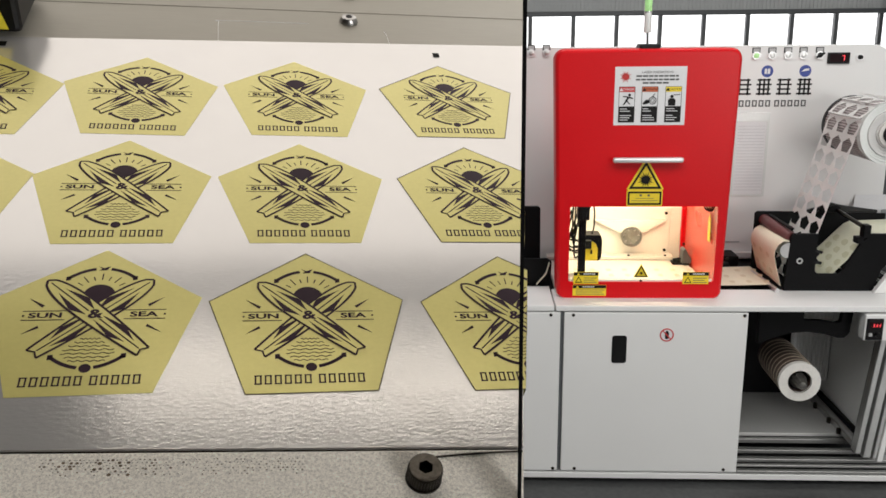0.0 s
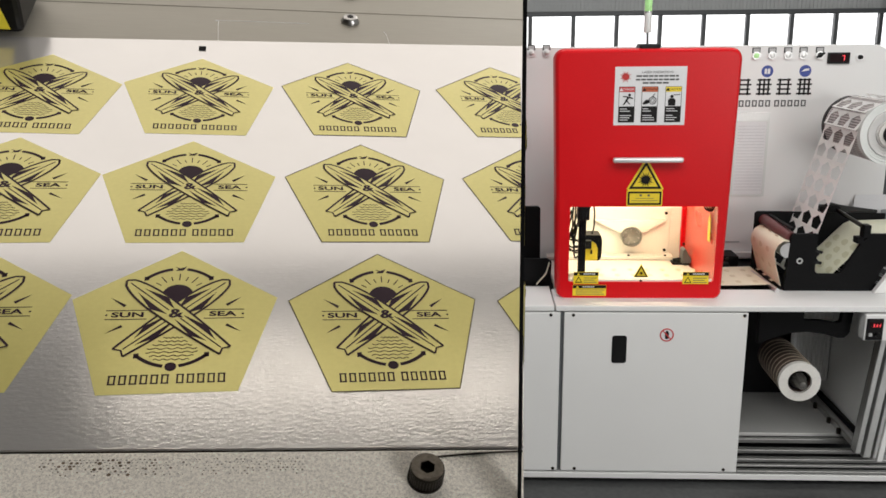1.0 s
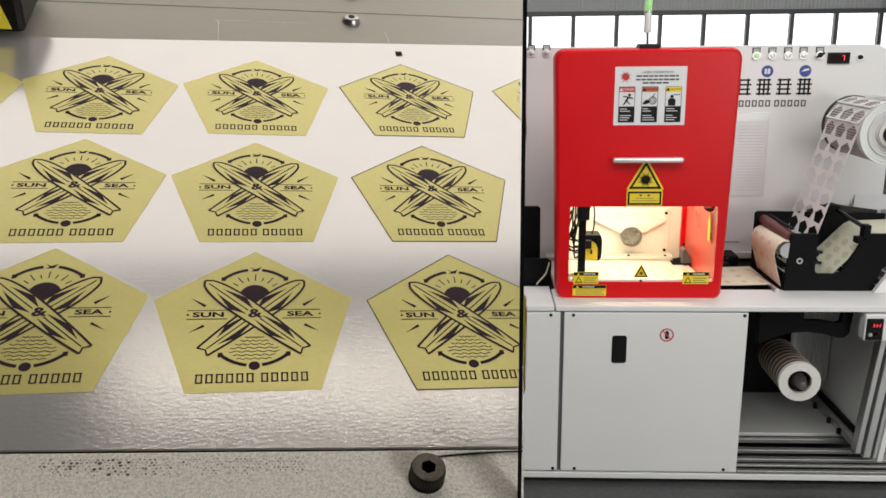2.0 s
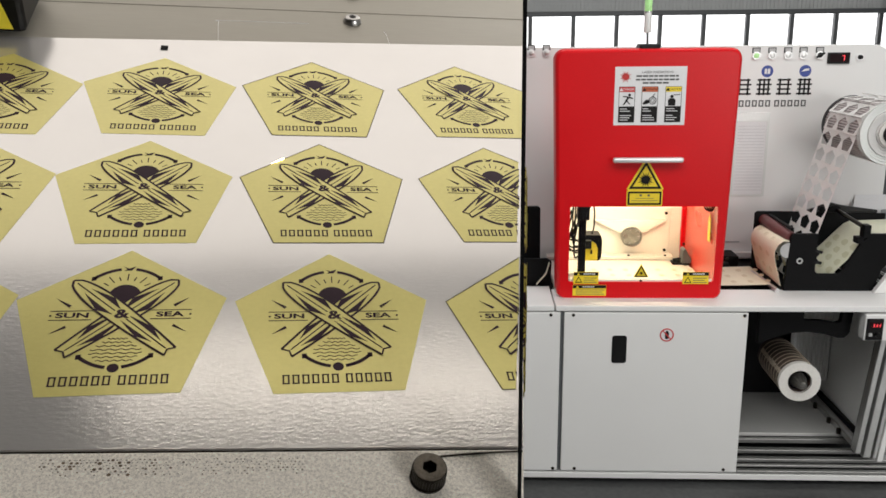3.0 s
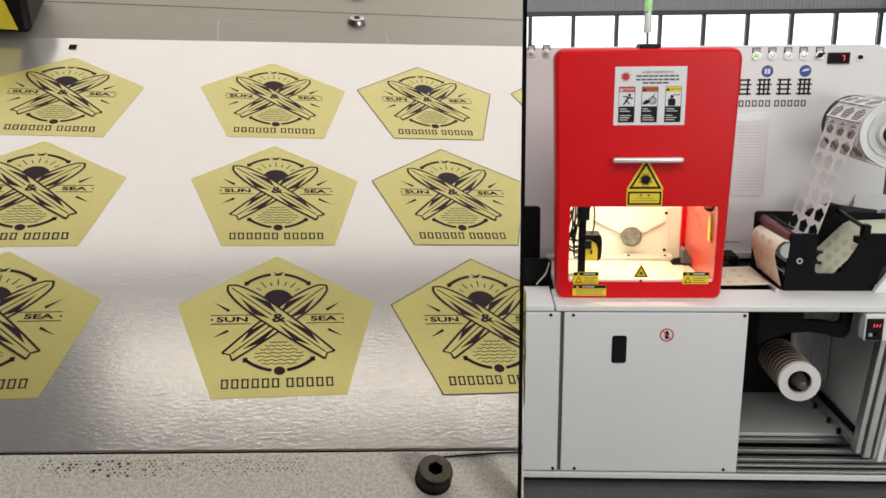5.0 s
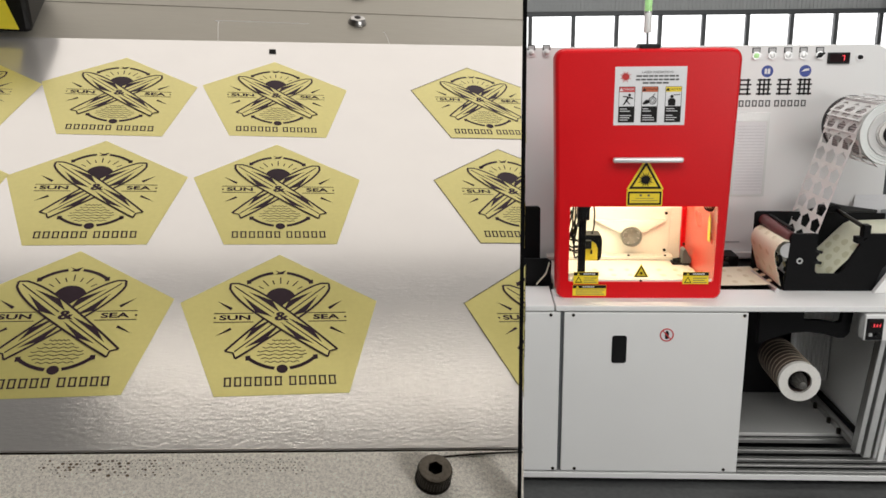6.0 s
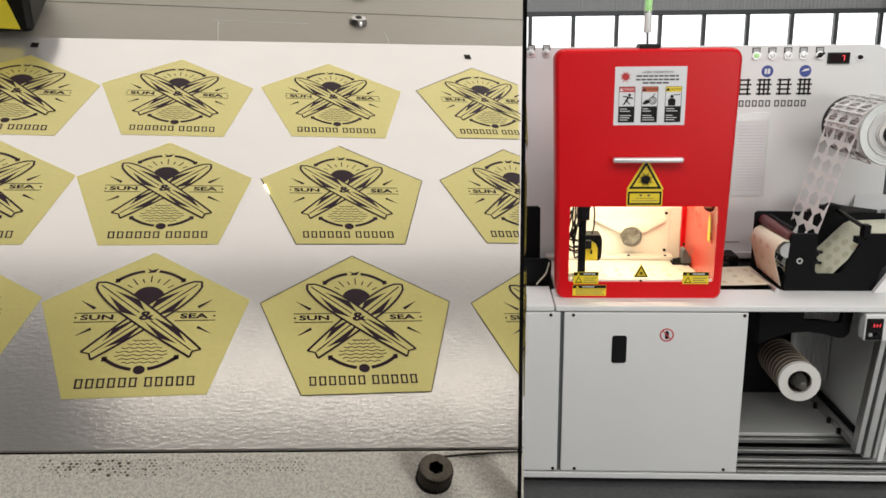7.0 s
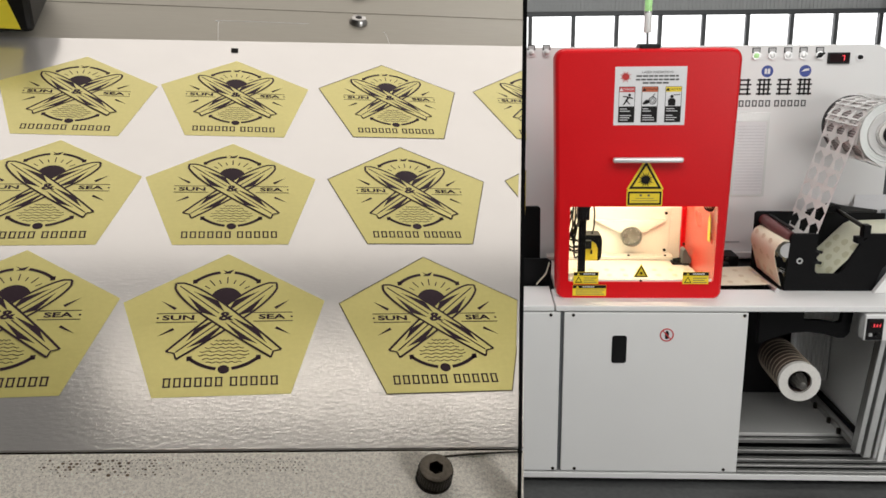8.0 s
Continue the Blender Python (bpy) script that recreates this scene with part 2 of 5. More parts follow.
def tube(p0, p1, r0, r1=None, seg=24, bevel=0.0, bm=None):
    p0, p1 = Vector(p0), Vector(p1)
    d = p1 - p0
    b = bmesh.new()
    m = Matrix.Translation((p0 + p1) / 2) @ d.to_track_quat("Z", "Y").to_matrix().to_4x4()
    bmesh.ops.create_cone(b, cap_ends=True, segments=seg, radius1=r0, radius2=r0 if r1 is None else r1, depth=d.length, matrix=m)
    if bevel:
        bmesh.ops.bevel(b, geom=[e for e in b.edges if any(len(f.verts) > 4 for f in e.link_faces)], offset=bevel, segments=2, affect="EDGES", profile=0.5)
    return join(bm, b) if bm else b


def hollow(p0, p1, r_out, r_in, seg=40, bm=None):
    """A pipe with a bore."""
    p0, p1 = Vector(p0), Vector(p1)
    m = Matrix.Translation(p0) @ (p1 - p0).to_track_quat("Z", "Y").to_matrix().to_4x4()
    ln = (p1 - p0).length
    b = bmesh.new()
    rows = []
    for r, z in ((r_out, 0), (r_out, ln), (r_in, ln), (r_in, 0)):
        rows.append([b.verts.new(m @ Vector((r * math.cos(w), r * math.sin(w), z))) for w in (math.tau * i / seg for i in range(seg))])
    for a in range(4):
        for i in range(seg):
            j = (i + 1) % seg
            b.faces.new((rows[a][i], rows[a][j], rows[(a + 1) % 4][j], rows[(a + 1) % 4][i]))
    bmesh.ops.recalc_face_normals(b, faces=b.faces)
    return join(bm, b) if bm else b


def pipe(pts, r, seg=8, bm=None):
    """A cable through some points."""
    pts = [Vector(p) for p in pts]
    fine = []
    for i in range(len(pts) - 1):
        a, b_, c, d = pts[max(i - 1, 0)], pts[i], pts[i + 1], pts[min(i + 2, len(pts) - 1)]
        for s in range(6):
            t = s / 6
            fine.append(0.5 * ((2 * b_) + (c - a) * t + (2 * a - 5 * b_ + 4 * c - d) * t * t + (3 * b_ - a - 3 * c + d) * t ** 3))
    fine.append(pts[-1])
    b = bmesh.new()
    rows = []
    for i, p in enumerate(fine):
        d = (fine[min(i + 1, len(fine) - 1)] - fine[max(i - 1, 0)]).normalized()
        q = d.to_track_quat("Z", "Y")
        rows.append([b.verts.new(p + q @ Vector((r * math.cos(math.tau * k / seg), r * math.sin(math.tau * k / seg), 0))) for k in range(seg)])
    for a, c in zip(rows, rows[1:]):
        for k in range(seg):
            b.faces.new((a[k], a[(k + 1) % seg], c[(k + 1) % seg], c[k]))
    b.faces.new(rows[0][::-1])
    b.faces.new(rows[-1])
    return join(bm, b) if bm else b


def sheet(line, y0, y1, thick=0.001, bm=None):
    """A bent sheet: a line of (x, z) points, given a thickness, from y0 to y1."""
    b = bmesh.new()
    n = len(line)
    rows = []
    for i, (x, z) in enumerate(line):
        ax, az = line[max(i - 1, 0)]
        cx, cz = line[min(i + 1, n - 1)]
        d = Vector((cx - ax, cz - az)).normalized()
        nx, nz = -d.y * thick, d.x * thick
        rows.append([b.verts.new(q) for q in ((x, y0, z), (x, y1, z), (x + nx, y1, z + nz), (x + nx, y0, z + nz))])
    for a, c in zip(rows, rows[1:]):
        for k in range(4):
            b.faces.new((a[k], a[(k + 1) % 4], c[(k + 1) % 4], c[k]))
    b.faces.new(rows[0][::-1])
    b.faces.new(rows[-1])
    bmesh.ops.recalc_face_normals(b, faces=b.faces)
    return join(bm, b) if bm else b


def flat(bm, pts, z, material=0):
    """A flat patch of print in the xy plane."""
    f = bm.faces.new([bm.verts.new((x, y, z)) for x, y in pts])
    f.material_index = material
    return f


def stroke(bm, pts, w, z, material=0):
    """A printed line of width w."""
    pts = [Vector(p) for p in pts]
    left, right = [], []
    for i, p in enumerate(pts):
        d = (pts[min(i + 1, len(pts) - 1)] - pts[max(i - 1, 0)]).normalized()
        s = Vector((-d.y, d.x)) * w / 2
        left.append(p + s)
        right.append(p - s)
    for i in range(len(pts) - 1):
        flat(bm, (left[i], left[i + 1], right[i + 1], right[i]), z, material)


def words(text, size, squeeze=1.0, bold=0.0):
    """The flat mesh of some words in the built-in font, centred, in the xy plane."""
    cu = bpy.data.curves.new("words", "FONT")
    cu.body, cu.size, cu.align_x, cu.align_y = text, size, "CENTER", "CENTER"
    cu.resolution_u, cu.offset = 3, bold * size
    ob = new("words", cu)
    me = bpy.data.meshes.new_from_object(ob.evaluated_get(bpy.context.evaluated_depsgraph_get()))
    bpy.data.objects.remove(ob)
    bpy.data.curves.remove(cu)
    b = bmesh.new()
    b.from_mesh(me)
    bpy.data.meshes.remove(me)
    b.transform(Matrix.Diagonal((squeeze, 1, 1, 1)))
    return b


def upright(x, y, z):
    """Turns print from the xy plane to face the aisle, at a place on a wall."""
    return Matrix.Translation((x, y, z)) @ Matrix.Rotation(radians(90), 4, "X")

# ---- the hall ----


def hall():
    solo("floor", box(-6, 7, -7, 8, -0.12, 0), "floor_dark", "dark worn factory floor", "floor", kind="structure")
    solo("pavement", box(1.55, 6.9, -2.0, 7.9, 0.0, 0.004), "concrete", "grey concrete floor strip beside the machine", "floor", kind="structure")
    solo("ceiling", box(-6.2, 7.2, -7.2, 8.3, 6.0, 6.15), "hall_wall", "pale factory hall ceiling", "ceiling", kind="structure")
    solo("wall_south", box(-6.2, 7.2, -7.2, -7.0, 0, 6), "hall_wall", "plain pale hall wall", "wall", kind="structure")
    solo("wall_west", box(-6.2, -6.0, -7, 8, 0, 6), "hall_wall", "plain pale hall wall", "wall", kind="structure")
    solo("wall_east", box(7.0, 7.2, -7, 8, 0, 6), "hall_wall", "plain pale hall wall", "wall", kind="structure")
    # north wall with a band of windows between 0.9 and 2.29 m
    solo("wall_north_lower", box(-6.2, 7.2, 8.0, 8.2, 0, 0.9), "hall_wall", "plain pale hall wall under the windows", "wall", kind="structure")
    bm = box(-6.2, 7.2, 8.0, 8.2, 2.352, 6)
    for i in range(150):
        x = -1 + i * 0.05
        box(x, x + 0.022, 7.985, 8.0, 2.36, 3.4, bm=bm)
    solo("wall_north_upper", bm, "hall_wall", "ribbed pale cladding above the hall windows", "wall", kind="structure")
    # unseen roof and walls added round the bench to keep hall light off it
    solo("shading_roof", box(-2.1, 1.1, -4.6, -2.45, 2.75, 2.78), "enclosure_grey", "added grey roof, out of view, that shades the label bench", "enclosure", kind="structure")
    solo("shading_wall_west", box(-2.13, -2.1, -4.6, -2.45, 0, 2.78), "enclosure_grey", "added grey wall, out of view, that shades the label bench", "enclosure", kind="structure")
    solo("shading_wall_south", box(-2.1, -0.34, -4.63, -4.6, 0, 2.78), "enclosure_grey", "added grey wall, out of view, that shades the label bench", "enclosure", kind="structure")
    solo("shading_wall_north", box(-2.1, -0.345, -2.45, -2.42, 0, 2.78), "enclosure_grey", "added grey wall, out of view, that shades the label bench", "enclosure", kind="structure")
    solo("backdrop", box(-6, 7, 8.9, 8.95, 0, 4), "daylight", "bright white daylight outside", "daylight", kind="structure")
    win = thing("window_1", 2, 8.05, 0.9, "long dark-framed band of hall windows", "window", kind="structure")
    part("window_frame", box(-6.2, 7.0, 7.97, 8.06, 2.292, 2.352, 0.008), "frame_grey", win)
    part("window_sill", box(-6.2, 7.0, 7.95, 8.06, 0.86, 0.93, 0.008), "frame_grey", win)
    for i in range(21):
        x = 0.295 + (i - 10) * 0.567
        if -6 < x < 6.9:
            part("mullion", box(x - 0.026, x + 0.026, 7.98, 8.06, 0.93, 2.292, 0.006), "frame_grey", win)
    # dark post in the corner of the hall
    solo("steel_column", box(4.78, 5.15, 7.3, 7.6, 0, 6, 0.02), "frame_grey", "dark grey steel column by the windows", "column", kind="structure")


hall()

# ---- the label machine ----
TOP, COVER, BACK = 0.872, 0.125, 0.87       # height of the table, planes of the hood's front and of the back board


def cabinet():
    """White base cabinets with the long worktop."""
    t = thing("worktop", 0.65, 0.4, TOP, "long white painted steel worktop of the machine", "worktop")
    part("top_plate", box(-0.035, 1.75, 0.0, 0.262, 0.846, TOP, 0.004), "white_paint", t)
    part("top_plate", box(-1.2, -0.041, 0.0, 0.31, 0.846, TOP, 0.004), "white_paint", t)
    part("rear_plate", box(-0.035, 1.75, 0.264, 0.95, 0.84, TOP - 0.012, 0.003), "black_paint", t, "black recessed rear plate of the worktop")
    part("rear_plate", box(-1.2, -0.041, 0.312, 0.95, 0.84, TOP - 0.012, 0.003), "black_paint", t)
    c = thing("base_cabinet", 0.41, 0.4, 0, "white steel base cabinet with a flush door", "cabinet", "base cabinets")
    part("door", box(0.004, 0.817, 0.0, 0.022, 0.062, 0.840, 0.003), "white_paint", c, "white flush door panel")
    part("side", box(0.80, 0.817, 0.024, 0.9, 0.062, 0.840, 0.002), "white_paint", c)
    part("side", box(0.0, 0.02, 0.024, 0.9, 0.062, 0.840, 0.002), "white_paint", c)
    part("recess_handle", prism(rounded(0.220, 0.286, 0.602, 0.733, 0.012), -0.003, 0.004, bevel=0.001), "black_plastic", c, "black recessed pull")
    for x, z in ((0.044, 0.829), (0.80, 0.829), (0.068, 0.074), (0.757, 0.076)):
        part("screw", tube((x, -0.005, z), (x, 0.003, z), 0.0075, seg=12, bevel=0.002), "dark_steel", c, "dark screw head")
    s = thing("warning_sticker", 0.462, -0.001, 0.737, "round red and white no-touching sticker on the cabinet", "sticker")
    part("disc", tube((0.462, 0.001, 0.737), (0.462, -0.0012, 0.737), 0.030, seg=32), "paper", s)
    ring = hollow((0.462, -0.0005, 0.737), (0.462, -0.0022, 0.737), 0.031, 0.0255, 32)
    join(ring, prism([(0.441, 0.757), (0.445, 0.760), (0.483, 0.717), (0.479, 0.714)], -0.0022, -0.0015))
    part("ring", ring, "red_ink", s, "red ring with a slash")
    g = prism([(0.455, 0.718), (0.470, 0.718), (0.472, 0.745), (0.466, 0.757), (0.458, 0.757), (0.453, 0.744)], -0.0018, -0.0010)
    part("pictogram", g, "black_ink", s)
    c2 = thing("base_cabinet", -0.5, 0.4, 0, "white steel base cabinet beside the hood cabinet", "cabinet", "base cabinets")
    part("door", box(-1.0, -0.013, 0.0, 0.022, 0.062, 0.840, 0.003), "white_paint", c2)
    part("side", box(-0.035, -0.014, 0.024, 0.9, 0.062, 0.840, 0.002), "grey_paint", c2)
    for x, z in ((-0.056, 0.829), (-0.033, 0.074)):
        part("screw", tube((x, -0.005, z), (x, 0.003, z), 0.0075, seg=12, bevel=0.002), "dark_steel", c2)
    part("gap_strip", box(-0.012, 0.003, 0.012, 0.03, 0.062, 0.84), "frame_grey", c2, "dark grey strip in the joint")
    p = thing("plinth", 0.4, 0.3, 0, "white steel plinth under the machine", "plinth")
    part("front_rail", box(-1.2, 1.85, 0.0, 0.04, 0.024, 0.052, 0.003), "white_paint", p)
    part("skirt", box(-1.2, 1.85, 0.05, 0.09, 0.0, 0.05), "black_paint", p)
    part("skirt", box(-1.2, 0.80, 0.10, 0.9, 0.0, 0.05), "black_paint", p)


cabinet()


def unwinder_bay():
    """The bay without doors beside the cabinet: aluminium frame, floor plate, side plates."""
    t = thing("machine_bay", 1.15, 0.4, 0, "open machine bay with an aluminium profile frame", "machine frame")
    # profile rails across the front, one behind the other, with their grooves
    for y0, y1, z0, z1 in ((0.0, 0.022, 0.060, 0.072), (0.045, 0.065, 0.066, 0.078), (0.085, 0.115, 0.070, 0.088), (0.165, 0.195, 0.074, 0.094), (0.262, 0.285, 0.08, 0.104)):
        part("rail", box(0.82, 1.62, y0, y1, z0, z1, 0.003), "rail_alu", t, "ribbed aluminium rail")
    part("underlay", box(0.82, 1.56, 0.045, 0.9, 0.02, 0.055), "black_paint", t)
    part("floor_plate", box(0.82, 1.47, 0.30, 0.80, 0.10, 0.118, 0.002), "bay_plate", t, "grey steel floor plate")
    part("back_plate", box(0.82, 1.56, 0.80, 0.82, 0.10, 0.84, 0.002), "black_paint", t, "black back plate")
    part("side_plate", prism([(0.10, 0.10), (0.80, 0.10), (0.80, 0.80), (0.10, 0.80)], 1.475, 1.49, "x"), "white_paint", t, "pale grey side plate")
    # profile post at the open end, three ribs and a groove between them
    for x0, x1, z0, y0, k in ((1.363, 1.388, 0.150, 0.030, "alu"), (1.397, 1.431, 0.132, 0.022, "alu"), (1.438, 1.456, 0.130, 0.016, "alu"), (1.458, 1.482, 0.118, 0.010, "white_paint")):
        lean = 0.1035 * (0.84 - z0)
        part("post", prism([(x0, z0), (x1, z0), (x1 + lean, 0.84), (x0 + lean, 0.84)], y0, y0 + 0.05, bevel=0.003), k, t, "ribbed aluminium corner post")
    part("post_core", prism([(1.368, 0.14), (1.476, 0.14), (1.546, 0.838), (1.438, 0.838)], 0.055, 0.09), "frame_grey", t)
    # slanted foot rail along the side plate
    part("side_rail", box(1.405, 1.445, 0.12, 0.80, 0.118, 0.150, 0.004), "alu", t, "aluminium side rail")
    part("slide", box(1.447, 1.472, 0.12, 0.80, 0.118, 0.165, 0.003), "black_paint", t, "black slide rail")
    for y, z in ((0.60, 0.19), (0.42, 0.17), (0.30, 0.15)):
        part("bolt", tube((1.40, y, 0.118), (1.40, y, 0.145), 0.012, seg=6), "dark_steel", t)
    # ribbed inner plate behind the roll
    bm = box(1.27, 1.47, 0.66, 0.68, 0.25, 0.80)
    plate = part("ribbed_plate", bm, "white_paint", t, "ribbed aluminium inner plate")
    for i in range(10):
        part("rib", box(1.275 + i * 0.02, 1.283 + i * 0.02, 0.652, 0.66, 0.25, 0.80, 0.002), "white_paint", plate)
    # black arm over the roll
    arm = [(0.90, 0.838), (0.90, 0.66), (0.98, 0.690), (1.05, 0.712), (1.12, 0.718), (1.20, 0.708), (1.26, 0.690), (1.29, 0.690), (1.310, 0.715), (1.32, 0.838), (1.272, 0.838), (1.264, 0.768), (1.245, 0.762), (1.18, 0.772), (1.10, 0.776), (1.10, 0.838)]
    part("arm", prism(arm, 0.10, 0.13, bevel=0.004), "black_paint", t, "black swung mounting arm")
    # small drive control box
    c = thing("control_box", 1.36, 0.0, 0.75, "small white control box with a red display", "control box")
    part("body", box(1.322, 1.46, -0.012, 0.05, 0.718, 0.838, 0.005), "white_paint", c)
    part("panel", box(1.328, 1.400, -0.018, -0.010, 0.722, 0.822, 0.003), "black_plastic", c)
    part("display", box(1.338, 1.392, -0.021, -0.016, 0.780, 0.808, 0.001), "display", c)
    bm = bmesh.new()
    for x in (1.352, 1.365, 1.378):
        box(x, x + 0.007, -0.0225, -0.0205, 0.786, 0.7875, bm=bm)
        box(x, x + 0.007, -0.0225, -0.0205, 0.793, 0.7945, bm=bm)
        box(x + 0.0055, x + 0.007, -0.0225, -0.0205, 0.786, 0.801, bm=bm)
    part("digits", bm, "led_red", c, "red lit digits")
    part("knob", tube((1.376, -0.018, 0.75), (1.376, -0.034, 0.75), 0.013, 0.011, 20, 0.002), "black_plastic", c)
    part("switch", box(1.338, 1.352, -0.024, -0.016, 0.742, 0.756, 0.001), "grey_paint", c)


unwinder_bay()

SPEED_WEB = 0.1094
LOWER_AXIS = (Vector((1.104, 0.10, 0.478)), Vector((1.124, 0.47, 0.466)))


def spool(name, a, b, radius, label, rings):
    """A roll on a core, that turns about its axis."""
    d = (b - a)
    m = Matrix.Translation(a) @ d.to_track_quat("Z", "X").to_matrix().to_4x4()
    ln = d.length
    t = thing(name, 0, 0, 0, label, "roll", m=m)
    rnd = random.Random(4)
    if rings:
        part("winding", hollow((0, 0, 0.004), (0, 0, ln), radius * 0.965, 0.05, 56), "roll_brown", t, "brown waste winding", at=m, smooth=True)
        part("end_disc", hollow((0, 0, -0.012), (0, 0, 0.012), radius, 0.054, 56), "core_card", t, "white end disc", at=m, smooth=True)
        for i in range(8):
            z = 0.040 + i * 0.041
            part("strip", hollow((0, 0, z), (0, 0, z + 0.005), radius * 0.985, radius * 0.95, 48), "ring_tan", t, "pale waste strip", at=m, smooth=True)
        # pale splice along the winding, on top half way through the shot
        up = m.to_3x3().inverted() @ Vector((0, 0, 1))
        w = math.atan2(up.y, up.x) - SPEED_WEB * 4.0 / 0.098
        for i in range(8):
            z = 0.014 + i * 0.041
            bm = box(radius * 0.95, radius * 0.978, -0.010 - 0.004 * rnd.random(), 0.008 + 0.004 * rnd.random(), z, z + 0.036, 0.001)
            part("splice", bm, "ring_tan", t, "pale splice", at=m @ Matrix.Rotation(w, 4, "Z"))
        part("shaft", tube((0, 0, 0.03), (0, 0, ln), 0.048, seg=24), "black_paint", t, at=m, smooth=True)
        bm = tube((0, 0, 0.004), (0, 0, 0.03), 0.036, seg=24)
        tube((0, 0, -0.060), (0, 0, 0.004), 0.016, 0.034, 16, 0.002, bm=bm)
        for k in range(12):
            w = math.tau * k / 12
            pipe([(0.016 * math.cos(w), 0.016 * math.sin(w), -0.059), (0.034 * math.cos(w), 0.034 * math.sin(w), 0.004)], 0.003, 6, bm=bm)
        part("chuck", bm, "chuck_steel", t, "grey fluted steel chuck", at=m, smooth=True)
    else:
        part("winding", hollow((0, 0, 0.03), (0, 0, ln), radius * 0.97, 0.06, 64), "wound_print", t, "printed wound waste", at=m, smooth=True)
        for k in range(7):
            r = radius * (0.98 - 0.085 * k)
            part("layer_edge", hollow((0, 0, 0.012 + 0.004 * (k % 3)), (0, 0, 0.05), r, r - radius * 0.075, 56), "lamp_clear" if k < 3 else "web_white", t, "clear film edge of the roll", at=m, smooth=True)
        part("core", hollow((0, 0, 0.0), (0, 0, ln + 0.05), 0.062, 0.045, 40), "core_card", t, at=m, smooth=True)
        part("shaft", tube((0, 0, -0.03), (0, 0, ln + 0.1), 0.044, seg=24, bevel=0.004), "black_plastic", t, "black shaft", at=m, smooth=True)
        part("flange", tube((0, 0, ln), (0, 0, ln + 0.03), radius * 0.99, seg=48), "black_plastic", t, "black rear flange", at=m, smooth=True)
    return t, m


LOWER_ROLL, LOWER_M = spool("waste_roll", *LOWER_AXIS, 0.094, "brown waste roll with a white end disc on a steel chuck", True)
UPPER_AXIS = (Vector((1.458, 0.22, 1.604)), Vector((1.458, 0.64, 1.604)))
UPPER_ROLL, UPPER_M = spool("rewind_roll", *UPPER_AXIS, 0.143, "large roll of wound waste lattice with clear film edges", False)


